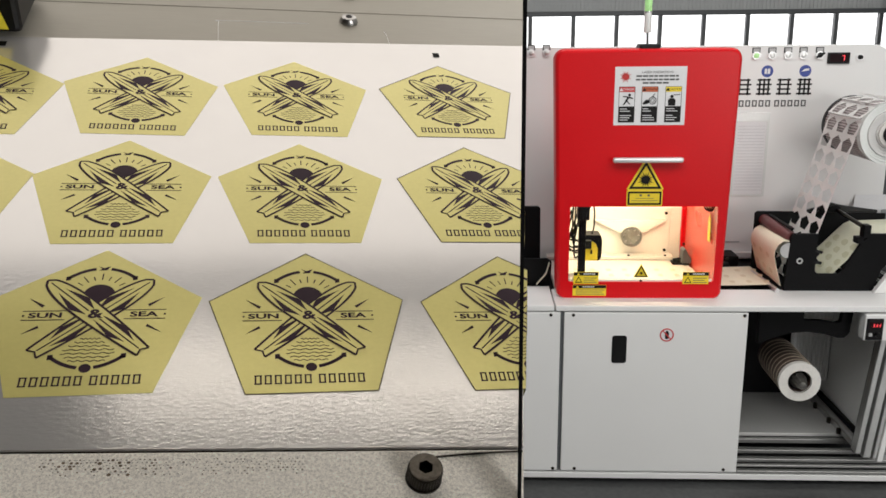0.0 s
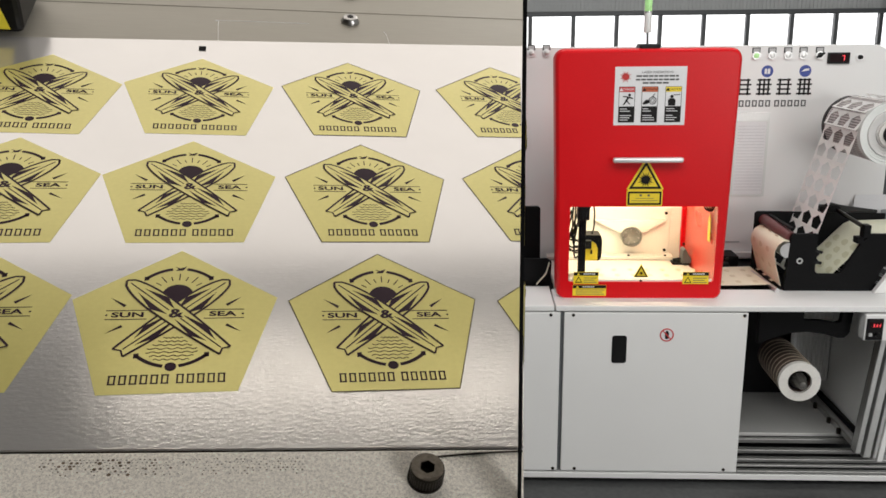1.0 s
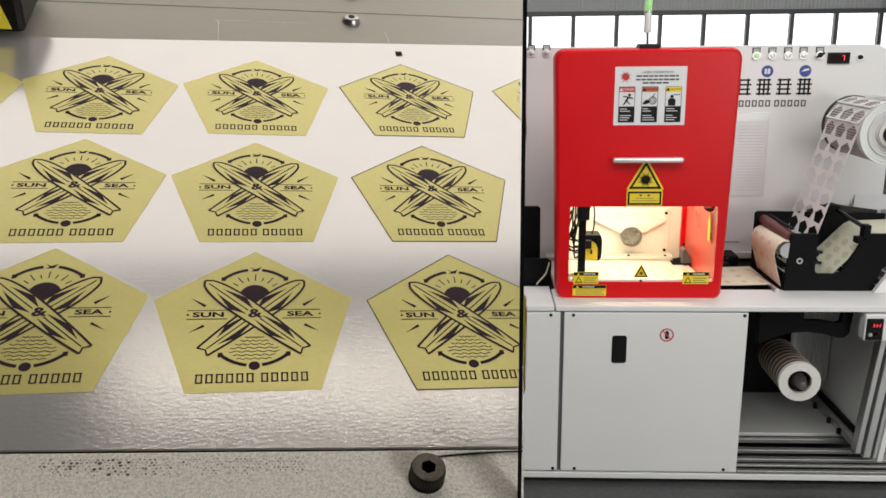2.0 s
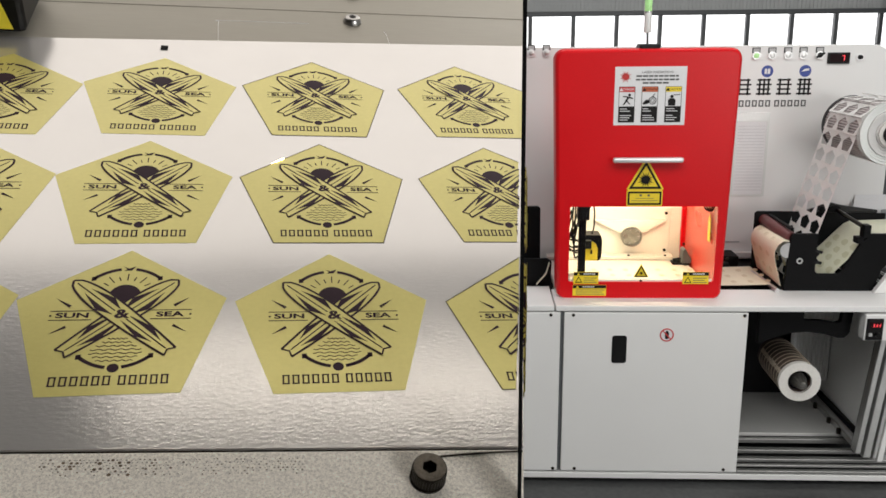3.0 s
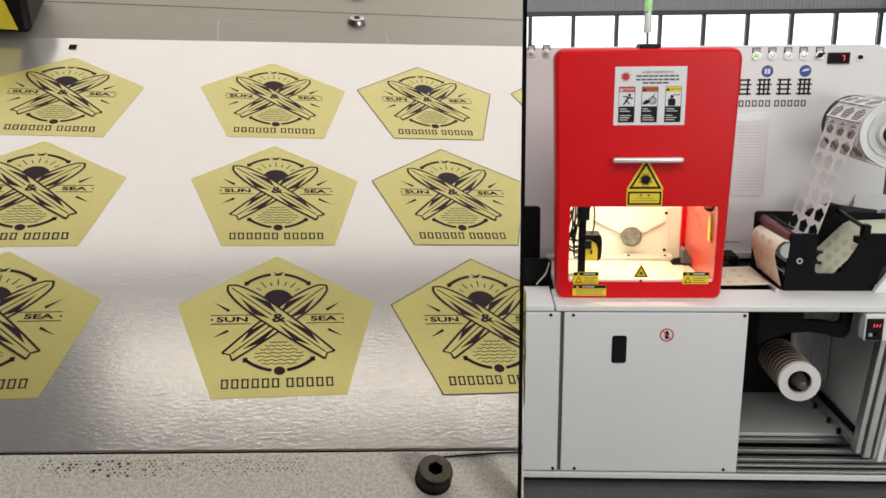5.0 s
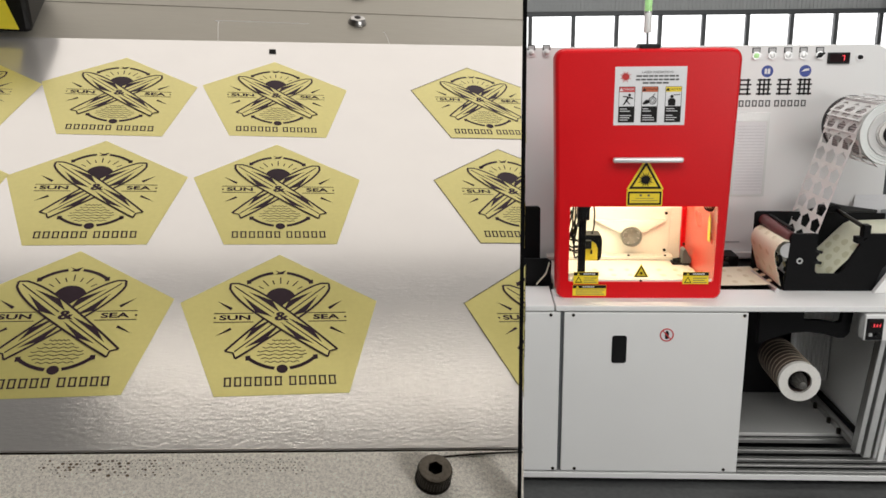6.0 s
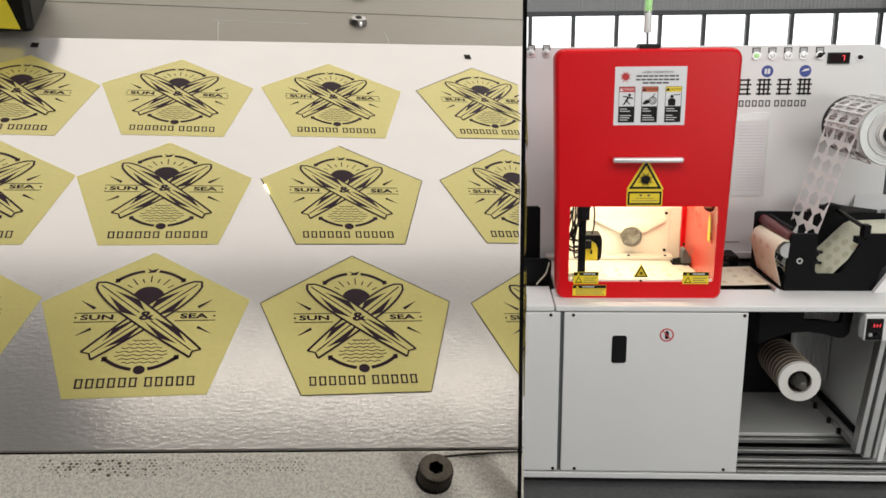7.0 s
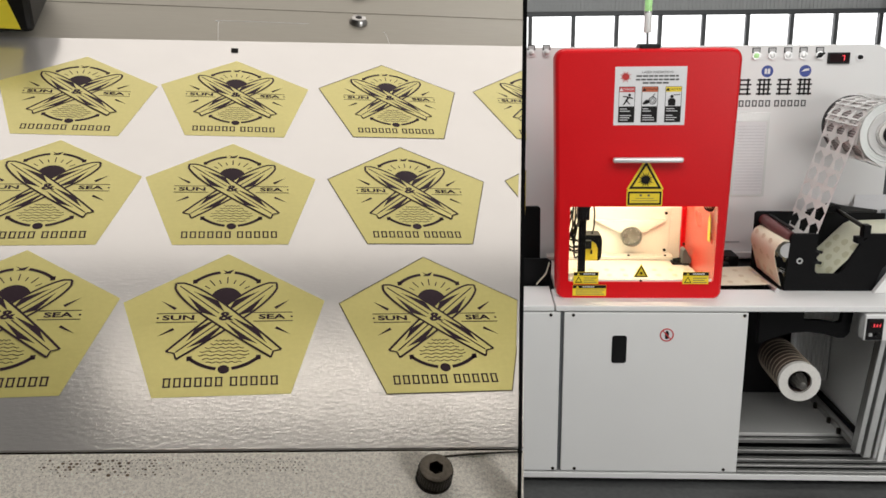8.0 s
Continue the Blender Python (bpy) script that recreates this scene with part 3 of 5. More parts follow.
def hood():
    """The red hood: a frame-like front with rounded edges, walls behind the opening, sloped top."""
    t = thing("laser_hood", 0.35, 0.3, TOP, "glossy red laser hood with a lit opening", "machine hood")
    x0, x1, z0, z1 = -0.052, 0.750, TOP, 1.986
    def outline(r, grow=0.0):
        pts = []
        # slightly narrower at the foot
        top, foot = rounded(x0 - grow, x1 + grow, z0, z1 + grow, r - 0.016, 6), rounded(x0 - grow, x1 + grow, z0, z1 + grow, r * 0.45, 6)
        for px, pz in top[:14] + foot[14:]:     # tighter corners at the foot
            s = (pz - z0) / (z1 - z0)
            pts.append((px + (0.030 * (1 - s) if px < 0.3 else -0.024 * (1 - s)), pz))
        return pts
    inner = rounded(0.030, 0.685, 0.948, 1.298, 0.010, 6)
    # front ring, its rounded edge built up in steps
    b = bmesh.new()
    steps = [(outline(0.05, -0.016), COVER - 0.004), (outline(0.058, -0.009), COVER + 0.001), (outline(0.064, -0.003), COVER + 0.008), (outline(0.066, 0.0), COVER + 0.02), (outline(0.066, 0.0), COVER + 0.11)]
    loops = [[b.verts.new((p[0], y, p[1])) for p in pts] for pts, y in steps]
    hole = [[b.verts.new((p[0], y, p[1])) for p in inner] for y in (COVER - 0.004, COVER + 0.012)]
    n = len(loops[0])
    chain = [hole[1], hole[0]] + loops
    for a, c in zip(chain, chain[1:]):
        for i in range(n):
            j = (i + 1) % n
            b.faces.new((a[i], a[j], c[j], c[i]))
    part("front", b, "red_paint", t, "red front panel with rounded edges", smooth=True)
    # sides and the sloping top behind the front
    part("side", prism([(-0.010, COVER + 0.05), (0.006, COVER + 0.05), (0.092, 0.80), (0.076, 0.80)], TOP, 1.38, "z"), "red_paint", t)
    part("side", prism([(0.20, TOP), (0.80, TOP), (0.80, 1.36), (0.20, 1.36)], 0.722, 0.734, "x", 0.003), "red_paint", t, "red side plate")
    b = bmesh.new()
    quad = [(0.01, COVER + 0.05, 1.955), (0.70, COVER + 0.05, 1.955), (0.722, 0.82, 1.375), (0.10, 0.82, 1.375)]
    hi, lo = [b.verts.new(q) for q in quad], [b.verts.new((q[0], q[1], q[2] - 0.015)) for q in quad]
    b.faces.new(hi)
    b.faces.new(lo[::-1])
    for i in range(4):
        b.faces.new((hi[i], lo[i], lo[(i + 1) % 4], hi[(i + 1) % 4]))
    part("roof", b, "red_paint", t)
    # inside
    part("inner_ceiling", prism([(0.0, COVER + 0.02), (0.715, COVER + 0.02), (0.715, 0.80), (0.095, 0.80)], 1.37, 1.385, "z"), "warm_metal", t)
    part("inner_back", box(0.08, 0.63, 0.80, 0.815, TOP, 1.37), "warm_metal", t, "pale inner back plate")
    part("inner_back_red", box(0.69, 0.722, 0.79, 0.81, TOP, 1.37), "red_paint", t)
    part("inner_back_edge", box(0.632, 0.688, 0.805, 0.815, TOP, 1.37), "warm_metal", t)
    part("inner_side", box(0.706, 0.718, 0.145, 0.765, TOP, 1.36, 0.003), "inner_pale", t, "glossy red inner side plate, glare mixed into its colour")
    part("inner_side", prism([(0.008, COVER + 0.05), (0.012, COVER + 0.05), (0.098, 0.80), (0.094, 0.80)], TOP, 1.37, "z"), "warm_metal", t)
    # extractor duct and fan at the back
    d = thing("extractor_duct", 0.42, 0.79, 1.0, "pale tapered extractor duct with a round fan opening", "duct")
    part("duct", prism([(0.225, 1.098), (0.605, 1.098), (0.49, 1.03), (0.36, 1.03)], 0.765, 0.80, bevel=0.004), "warm_metal", d)
    part("fan_ring", hollow((0.424, 0.745, 1.012), (0.424, 0.795, 1.012), 0.054, 0.051, 40), "mesh_grey", d, smooth=True)
    bm = bmesh.new()
    for k in range(7):
        r = 0.007 + k * 0.007
        hollow((0.424, 0.747, 1.012), (0.424, 0.750, 1.012), r + 0.0012, r, 32, bm=bm)
    for k in range(4):
        w = math.pi * k / 4
        pipe([(0.424 + 0.05 * math.cos(w), 0.749, 1.012 + 0.05 * math.sin(w)), (0.424 - 0.05 * math.cos(w), 0.749, 1.012 - 0.05 * math.sin(w))], 0.0012, 5, bm=bm)
    part("fan_grille", bm, "mesh_grey", d, "grey wire grille")
    for x, z in ((0.607, 1.13), (0.607, 0.93)):
        part("screw", tube((x, 0.792, z), (x, 0.80, z), 0.008, seg=10), "dark_steel", d)
    f = thing("fan_rotor", 0.424, 0.775, 1.012, "grey spinning fan rotor in the extractor", "fan")
    part("hub", tube((0.424, 0.760, 1.012), (0.424, 0.79, 1.012), 0.016, seg=20), "mesh_grey", f)
    for k in range(7):
        w = math.tau * k / 7
        m = Matrix.Translation((0.424, 0.775, 1.012)) @ Matrix.Rotation(w, 4, "Y") @ Matrix.Rotation(radians(28), 4, "X")
        part("blade", box(-0.012, 0.012, -0.002, 0.002, 0.012, 0.047, 0.001), "mesh_grey", f, at=m)
    # inner sill and glazing bar at the foot of the opening
    part("sill", box(0.03, 0.685, COVER + 0.006, COVER + 0.03, 0.945, 0.956, 0.002), "warm_metal", t)
    for x in (0.16, 0.36):
        part("screw", tube((x, COVER - 0.001, 0.9515), (x, COVER + 0.006, 0.9515), 0.006, seg=10), "dark_steel", t)
    # long handle
    h = box(0.207, 0.512, COVER - 0.052, COVER - 0.022, 1.500, 1.523, 0.009, 3)
    for x in (0.235, 0.485):
        tube((x, COVER - 0.03, 1.511), (x, COVER + 0.0, 1.511), 0.008, seg=12, bm=h)
    part("handle", h, "satin", t, "satin silver bar handle", smooth=True)
    # black base of the signal lamp
    s = thing("signal_tower", 0.352, 0.21, 1.98, "slim signal tower lamp with a green top on a black foot", "signal lamp")
    yt = 0.19
    part("foot", box(0.312, 0.400, yt - 0.05, yt + 0.05, 1.955, 2.004, 0.006), "black_plastic", s)
    part("pole", tube((0.352, yt, 2.0), (0.350, yt, 2.05), 0.006, seg=12), "chrome", s)
    part("lamp_body", tube((0.350, yt, 2.05), (0.349, yt, 2.135), 0.016, seg=24, bevel=0.003), "lamp_clear", s, "clear lower lamp section", smooth=True)
    part("collar", tube((0.349, yt, 2.135), (0.349, yt, 2.14), 0.018, seg=24), "alu", s)
    part("green_lens", tube((0.349, yt, 2.14), (0.349, yt, 2.20), 0.016, seg=24, bevel=0.003), "lamp_green", s, "lit green lens", smooth=True)
    part("cap", tube((0.349, yt, 2.20), (0.349, yt, 2.23), 0.0165, seg=24), "lamp_clear", s, smooth=True)


hood()


def sunburst(cx, cz, r, n, y):
    bm = tube((cx, y, cz), (cx, y - 0.0006, cz), r * 0.42, seg=20)
    for k in range(n):
        w = math.tau * k / n
        a, s = Vector((math.cos(w), 0, math.sin(w))), Vector((-math.sin(w), 0, math.cos(w)))
        c = Vector((cx, y - 0.0006, cz))
        vs = [bm.verts.new(q) for q in (c + a * r * 0.35 + s * r * 0.10, c + a * r * (1.0 if k % 2 else 0.8), c + a * r * 0.35 - s * r * 0.10)]
        bm.faces.new(vs)
    return bm


def tri(cx, z0, z1, half):
    return [(cx - half, z0), (cx + half, z0), (cx, z1)]


def signs():
    """Stickers and plates on the hood."""
    y = COVER - 0.004
    p = thing("safety_poster", 0.36, y, 1.78, "white laser radiation safety poster with three warnings", "poster")
    part("sheet", box(0.207, 0.513, y - 0.0015, y + 0.001, 1.660, 1.910), "paper", p)
    part("burst", sunburst(0.252, 1.868, 0.028, 16, y - 0.002), "red_ink", p, "red burst symbol")
    part("heading", words("LASER RADIATION", 0.0145, 1.1), "grey_ink", p, at=upright(0.388, y - 0.003, 1.886))
    bm = bmesh.new()
    for z, w in ((1.870, 0.090), (1.855, 0.092), (1.841, 0.062)):
        x = 0.388 - w
        while x < 0.388 + w - 0.01:
            ln = 0.012 + 0.014 * random.random()
            box(x, min(x + ln, 0.388 + w), y - 0.0026, y - 0.0018, z - 0.0035, z + 0.0035, bm=bm)
            x += ln + 0.004
    part("small_print", bm, "grey_ink", p)
    for i, (x, ink, word) in enumerate(((0.226, "red_ink", "DANGER"), (0.324, "orange_ink", "WARNING"), (0.425, "sign_yellow", "CAUTION"))):
        w = 0.070
        pan = part("warning_panel", ring_frame(rounded(x, x + w, 1.672, 1.826, 0.002, 2), rounded(x + 0.002, x + w - 0.002, 1.674, 1.824, 0.002, 2), y - 0.0028, y - 0.0014), "grey_ink", p)
        part("header", box(x + 0.002, x + w - 0.002, y - 0.0030, y - 0.0016, 1.803, 1.824), ink, pan)
        part("word", words(word, 0.0125), "black_ink" if i else "paper", pan, at=upright(x + w * 0.6, y - 0.0034, 1.8135))
        part("triangle", prism(tri(x + 0.010, 1.807, 1.821, 0.008), y - 0.0034, y - 0.003), "black_ink" if i else "paper", pan)
        part("text_block", box(x + 0.002, x + w - 0.002, y - 0.0030, y - 0.0016, 1.674, 1.741), "black_ink", pan)
        bm = bmesh.new()
        for k in range(6):
            if k != 2:
                box(x + 0.007, x + 0.007 + (0.02 + 0.032 * random.random()), y - 0.0036, y - 0.0028, 1.729 - k * 0.0095, 1.732 - k * 0.0095, bm=bm)
        part("text_lines", bm, "paper", pan)
        bm = bmesh.new()
        if i == 0:      # a tumbling figure, plain shapes
            tube((x + 0.046, y - 0.003, 1.790), (x + 0.046, y - 0.0036, 1.790), 0.006, seg=12, bm=bm)
            for q in ([(0.040, 1.784), (0.046, 1.780), (0.034, 1.762), (0.028, 1.766)], [(0.044, 1.783), (0.062, 1.777), (0.061, 1.773), (0.044, 1.777)], [(0.040, 1.784), (0.018, 1.786), (0.018, 1.782), (0.038, 1.779)], [(0.030, 1.766), (0.036, 1.763), (0.022, 1.746), (0.018, 1.748)], [(0.033, 1.764), (0.037, 1.766), (0.050, 1.752), (0.047, 1.749)]):
                prism([(x + a, b) for a, b in q], y - 0.0036, y - 0.003, bm=bm)
        elif i == 1:    # gears and a plain hand-like wedge
            hollow((x + 0.047, y - 0.003, 1.766), (x + 0.047, y - 0.0036, 1.766), 0.017, 0.0135, 20, bm=bm)
            hollow((x + 0.047, y - 0.003, 1.766), (x + 0.047, y - 0.0036, 1.766), 0.009, 0.0065, 16, bm=bm)
            prism([(x + 0.006, 1.756), (x + 0.020, 1.770), (x + 0.038, 1.766), (x + 0.034, 1.758), (x + 0.026, 1.752), (x + 0.008, 1.748)], y - 0.0036, y - 0.003, bm=bm)
            prism([(x + 0.045, 1.784), (x + 0.056, 1.797), (x + 0.058, 1.796), (x + 0.049, 1.782)], y - 0.0036, y - 0.003, bm=bm)
        else:           # a plain bust and a beam
            tube((x + 0.029, y - 0.003, 1.783), (x + 0.029, y - 0.0036, 1.783), 0.007, seg=14, bm=bm)
            prism([(x + 0.014, 1.744), (x + 0.044, 1.744), (x + 0.045, 1.768), (x + 0.038, 1.775), (x + 0.020, 1.775), (x + 0.013, 1.768)], y - 0.0036, y - 0.003, bm=bm)
            prism([(x + 0.036, 1.788), (x + 0.064, 1.790), (x + 0.064, 1.793), (x + 0.036, 1.791)], y - 0.0036, y - 0.003, bm=bm)
        part("pictogram", bm, "black_ink", pan)
    # laser triangle under the handle
    s = thing("laser_warning_sign", 0.358, y, 1.43, "yellow and black triangular laser warning sign", "sign")
    part("rim", prism([(0.276, 1.378), (0.284, 1.372), (0.432, 1.372), (0.440, 1.378), (0.363, 1.512), (0.353, 1.512)], y - 0.003, y, bevel=0.0008), "sign_yellow", s)
    part("black_triangle", prism([(0.286, 1.379), (0.430, 1.379), (0.358, 1.502)], y - 0.0038, y - 0.002), "black_ink", s)
    part("yellow_triangle", prism([(0.303, 1.389), (0.413, 1.389), (0.358, 1.483)], y - 0.0046, y - 0.003), "sign_yellow", s)
    part("burst", sunburst(0.358, 1.420, 0.040, 16, y - 0.0052), "black_ink", s, "black laser burst")
    s = thing("caution_plate", 0.357, y, 1.338, "yellow caution plate with a black border", "sign")
    part("plate", prism(rounded(0.278, 0.436, 1.302, 1.372, 0.006, 3), y - 0.003, y), "sign_yellow", s)
    part("border", ring_frame(rounded(0.283, 0.431, 1.307, 1.367, 0.003, 3), rounded(0.291, 0.423, 1.315, 1.359, 0.002, 3), y - 0.0038, y - 0.002), "black_ink", s)
    bm = box(0.300, 0.414, y - 0.0036, y - 0.0026, 1.324, 1.3265)
    box(0.318, 0.398, y - 0.0036, y - 0.0026, 1.335, 1.337, bm=bm)
    for x in (0.335, 0.37):
        box(x, x + 0.010, y - 0.0036, y - 0.0026, 1.345, 1.354, bm=bm)
    part("text_lines", bm, "grey_ink", s)
    for name_x, x0, x1, z0, z1, tri_on in ((0, 0.053, 0.166, 0.941, 0.996, True), (1, 0.051, 0.203, 0.883, 0.934, False), (2, 0.546, 0.662, 0.941, 0.997, True)):
        s = thing("warning_label", (x0 + x1) / 2, y, z0, "small yellow warning label with a black header", "label", "hood warning labels")
        yy = y - 0.004 if name_x != 1 else y
        part("plate", box(x0, x1, yy - 0.002, yy + 0.001, z0, z1), "sign_yellow", s)
        part("header", box(x0 + 0.001, x1 - 0.001, yy - 0.0028, yy - 0.001, z1 - 0.016, z1 - 0.001), "black_ink", s)
        part("triangle", prism(tri(x0 + 0.022, z1 - 0.014, z1 - 0.003, 0.007), yy - 0.0034, yy - 0.0026), "sign_yellow", s)
        bm = bmesh.new()
        for k in range(6):
            box(x0 + 0.045 + k * 0.009, x0 + 0.052 + k * 0.009, yy - 0.0034, yy - 0.0026, z1 - 0.011, z1 - 0.006, bm=bm)
        part("header_text", bm, "paper", s)
        bm = bmesh.new()
        for k in range(3):
            box(x0 + (0.046 if tri_on else 0.014), x1 - 0.008 - 0.01 * (k % 2), yy - 0.0026, yy - 0.0018, z0 + 0.006 + k * 0.010, z0 + 0.009 + k * 0.010, bm=bm)
        part("text_lines", bm, "grey_ink", s)
        if tri_on:
            part("symbol", ring_frame([(x0 + 0.006, z0 + 0.005), (x0 + 0.040, z0 + 0.005), (x0 + 0.023, z0 + 0.035)], [(x0 + 0.012, z0 + 0.009), (x0 + 0.034, z0 + 0.009), (x0 + 0.023, z0 + 0.028)], yy - 0.0030, yy - 0.001), "black_ink", s)
    s = thing("laser_warning_sign", 0.359, y, 0.972, "small yellow laser triangle at the foot of the opening", "sign")
    part("rim", prism([(0.325, 0.970), (0.393, 0.970), (0.359, 1.033)], y + 0.001, y + 0.004), "sign_yellow", s)
    part("border", ring_frame([(0.329, 0.972), (0.389, 0.972), (0.359, 1.027)], [(0.338, 0.977), (0.380, 0.977), (0.359, 1.016)], y - 0.001, y + 0.002), "black_ink", s)
    part("burst", sunburst(0.359, 0.990, 0.012, 12, y), "black_ink", s)
    part("pane", box(0.03, 0.685, COVER + 0.0006, COVER + 0.0036, 0.957, 1.290), "glass", s, "clear pane that carries the sign").visible_shadow = False


def glass_material():
    m = bpy.data.materials.new("glass")
    m.use_nodes = True
    b = m.node_tree.nodes["Principled BSDF"]
    b.inputs["Transmission Weight"].default_value, b.inputs["Roughness"].default_value, b.inputs["IOR"].default_value = 1.0, 0.02, 1.1
    return m


M["glass"] = glass_material()
signs()


def back_board():
    """The tall white board behind the worktop, with its buttons, display and lettering."""
    r = 0.14
    pts = [(-1.3, 0.86), (1.75, 0.86)] + [(1.75 - r + r * math.cos(radians(a)), 1.985 - r + r * math.sin(radians(a))) for a in range(0, 91, 15)] + [(-1.3, 1.985)]
    t = thing("machine_back_board", 0.2, BACK, TOP, "tall white painted back board with rounded corner", "machine panel")
    part("panel", prism(pts, BACK, BACK + 0.05, bevel=0.004), "white_paint", t)
    part("sash_strip", box(0.74, 1.02, BACK - 0.006, BACK - 0.001, 0.955, 0.962, 0.001), "grey_paint", t, "thin grey joint strip")
    part("foot_rail", box(0.74, 1.10, BACK - 0.03, BACK - 0.002, 0.872, 0.905, 0.004), "white_paint", t)
    part("foot_rail", box(-1.2, -0.06, BACK - 0.03, BACK - 0.002, 0.872, 0.905, 0.004), "white_paint", t)
    y = BACK
    for i, x in enumerate((-0.110, -0.032, 1.033, 1.113, 1.192, 1.269, 1.351)):
        z = 1.934 if i > 1 else 1.958
        b = thing("push_button", x, y, z, "small lit push button with a name plate" if i != 6 else "black rotary switch with a name plate", "button", "board buttons")
        part("plate", box(x - 0.020, x + 0.020, y - 0.004, y + 0.001, z + 0.012, z + 0.040, 0.001), "black_plastic", b)
        part("plate_text", box(x - 0.016, x + 0.016, y - 0.005, y - 0.003, z + 0.018, z + 0.036), "grey_paint", b)
        part("bezel", hollow((x, y + 0.001, z), (x, y - 0.012, z), 0.020, 0.013, 24), "satin", b, smooth=True)
        part("cap", tube((x, y, z), (x, y - 0.015, z), 0.0135, seg=20, bevel=0.002), ("lamp_green" if i == 2 else "alu") if i != 6 else "black_plastic", b, smooth=True)
        if i == 6:
            part("lever", box(x - 0.022, x + 0.022, y - 0.026, y - 0.014, z - 0.005, z + 0.005, 0.002), "black_plastic", b, at=Matrix.Translation((x, 0, z)) @ Matrix.Rotation(radians(-30), 4, "Y") @ Matrix.Translation((-x, 0, -z)))
    d = thing("digital_display", 1.447, y, 1.918, "dark digital counter with a red digit", "display")
    part("bezel", box(1.392, 1.502, y - 0.012, y + 0.001, 1.890, 1.946, 0.003), "black_plastic", d)
    part("screen", box(1.402, 1.492, y - 0.014, y - 0.010, 1.899, 1.937), "display", d)
    bm = box(1.462, 1.474, y - 0.0155, y - 0.0135, 1.928, 1.931)
    box(1.471, 1.474, y - 0.0155, y - 0.0135, 1.906, 1.931, bm=bm)
    part("digit", bm, "led_red", d, "red lit digit")
    k = thing("selector_knob", 1.553, y, 1.922, "small black selector knob", "knob")
    part("bezel", hollow((1.553, y, 1.922), (1.553, y - 0.006, 1.922), 0.017, 0.010, 20), "satin", k)
    part("knob", tube((1.553, y, 1.922), (1.553, y - 0.022, 1.922), 0.012, 0.010, 20, 0.002), "black_plastic", k)
    for x in (1.097, 1.288):
        s = thing("safety_sticker", x, y, 1.855, "round blue mandatory-action sticker", "sticker", "blue stickers")
        part("disc", tube((x, y + 0.001, 1.855), (x, y - 0.001, 1.855), 0.030, seg=32), "blue_ink", s)
        bm = bmesh.new()
        if x < 1.2:
            box(x - 0.014, x - 0.002, y - 0.002, y - 0.0005, 1.842, 1.868, bm=bm)
            box(x + 0.002, x + 0.014, y - 0.002, y - 0.0005, 1.842, 1.868, bm=bm)
        else:
            prism([(x - 0.02, 1.852), (x + 0.018, 1.858), (x + 0.018, 1.868), (x - 0.004, 1.866)], y - 0.002, y - 0.0005, bm=bm)
        part("symbol", bm, "paper", s)
    # company marking as plain shapes
    s = thing("wall_lettering", 1.15, y, 1.77, "dark company marking in plain blocks on the board", "lettering")
    bm = bmesh.new()
    for i in range(4):
        x = 0.945 + i * 0.102
        for k in range(4):
            box(x + 0.004 * (k % 2), x + 0.076 - 0.006 * (k % 2), y - 0.002, y + 0.001, 1.737 + 0.0235 * k, 1.7455 + 0.0235 * k, bm=bm)
        for k in range(2 + i % 2):
            w = x + 0.012 + k * (0.042 if i % 2 == 0 else 0.022)
            box(w, w + 0.009, y - 0.0024, y + 0.0006, 1.735, 1.818, bm=bm)
    part("large_marking", bm, "black_ink", s)
    bm = bmesh.new()
    for i in range(11):
        x = 0.930 + i * 0.0338 + (0.012 if i > 5 else 0)
        ring_frame([(x, 1.676), (x + 0.024, 1.676), (x + 0.024, 1.709), (x, 1.709)], [(x + 0.006, 1.682), (x + 0.018, 1.682), (x + 0.018, 1.703), (x + 0.006, 1.703)], y - 0.002, y + 0.001, bm=bm)
    part("small_marking", bm, "grey_ink", s)
    p = thing("paper_sheet", 1.05, y, 1.2, "printed paper sheets in a clear pocket on the board", "paper")
    part("sheet", box(0.960, 1.118, y - 0.002, y, 1.215, 1.635), "paper", p)
    part("pocket", ring_frame(rounded(0.950, 1.128, 1.205, 1.645, 0.004, 2), rounded(0.962, 1.116, 1.217, 1.600, 0.003, 2), y - 0.004, y - 0.0005), "lamp_clear", p, "clear pocket rim")
    bm = bmesh.new()
    for i in range(22):
        box(0.97, 1.108, y - 0.0026, y - 0.0015, 1.575 - i * 0.016, 1.5765 - i * 0.016, bm=bm)
    part("text_lines", bm, "faint_ink", p)
    p = thing("paper_sheet", 1.69, y, 1.15, "pale paper sheets stacked on the board's ledge", "paper")
    for k in range(4):
        part("sheet", box(1.60 - 0.01 * k, 1.85, y - 0.012 - 0.02 * k, y - 0.010 - 0.02 * k, 1.135 + 0.004 * k, 1.215 - 0.02 * k), "paper", p)


back_board()


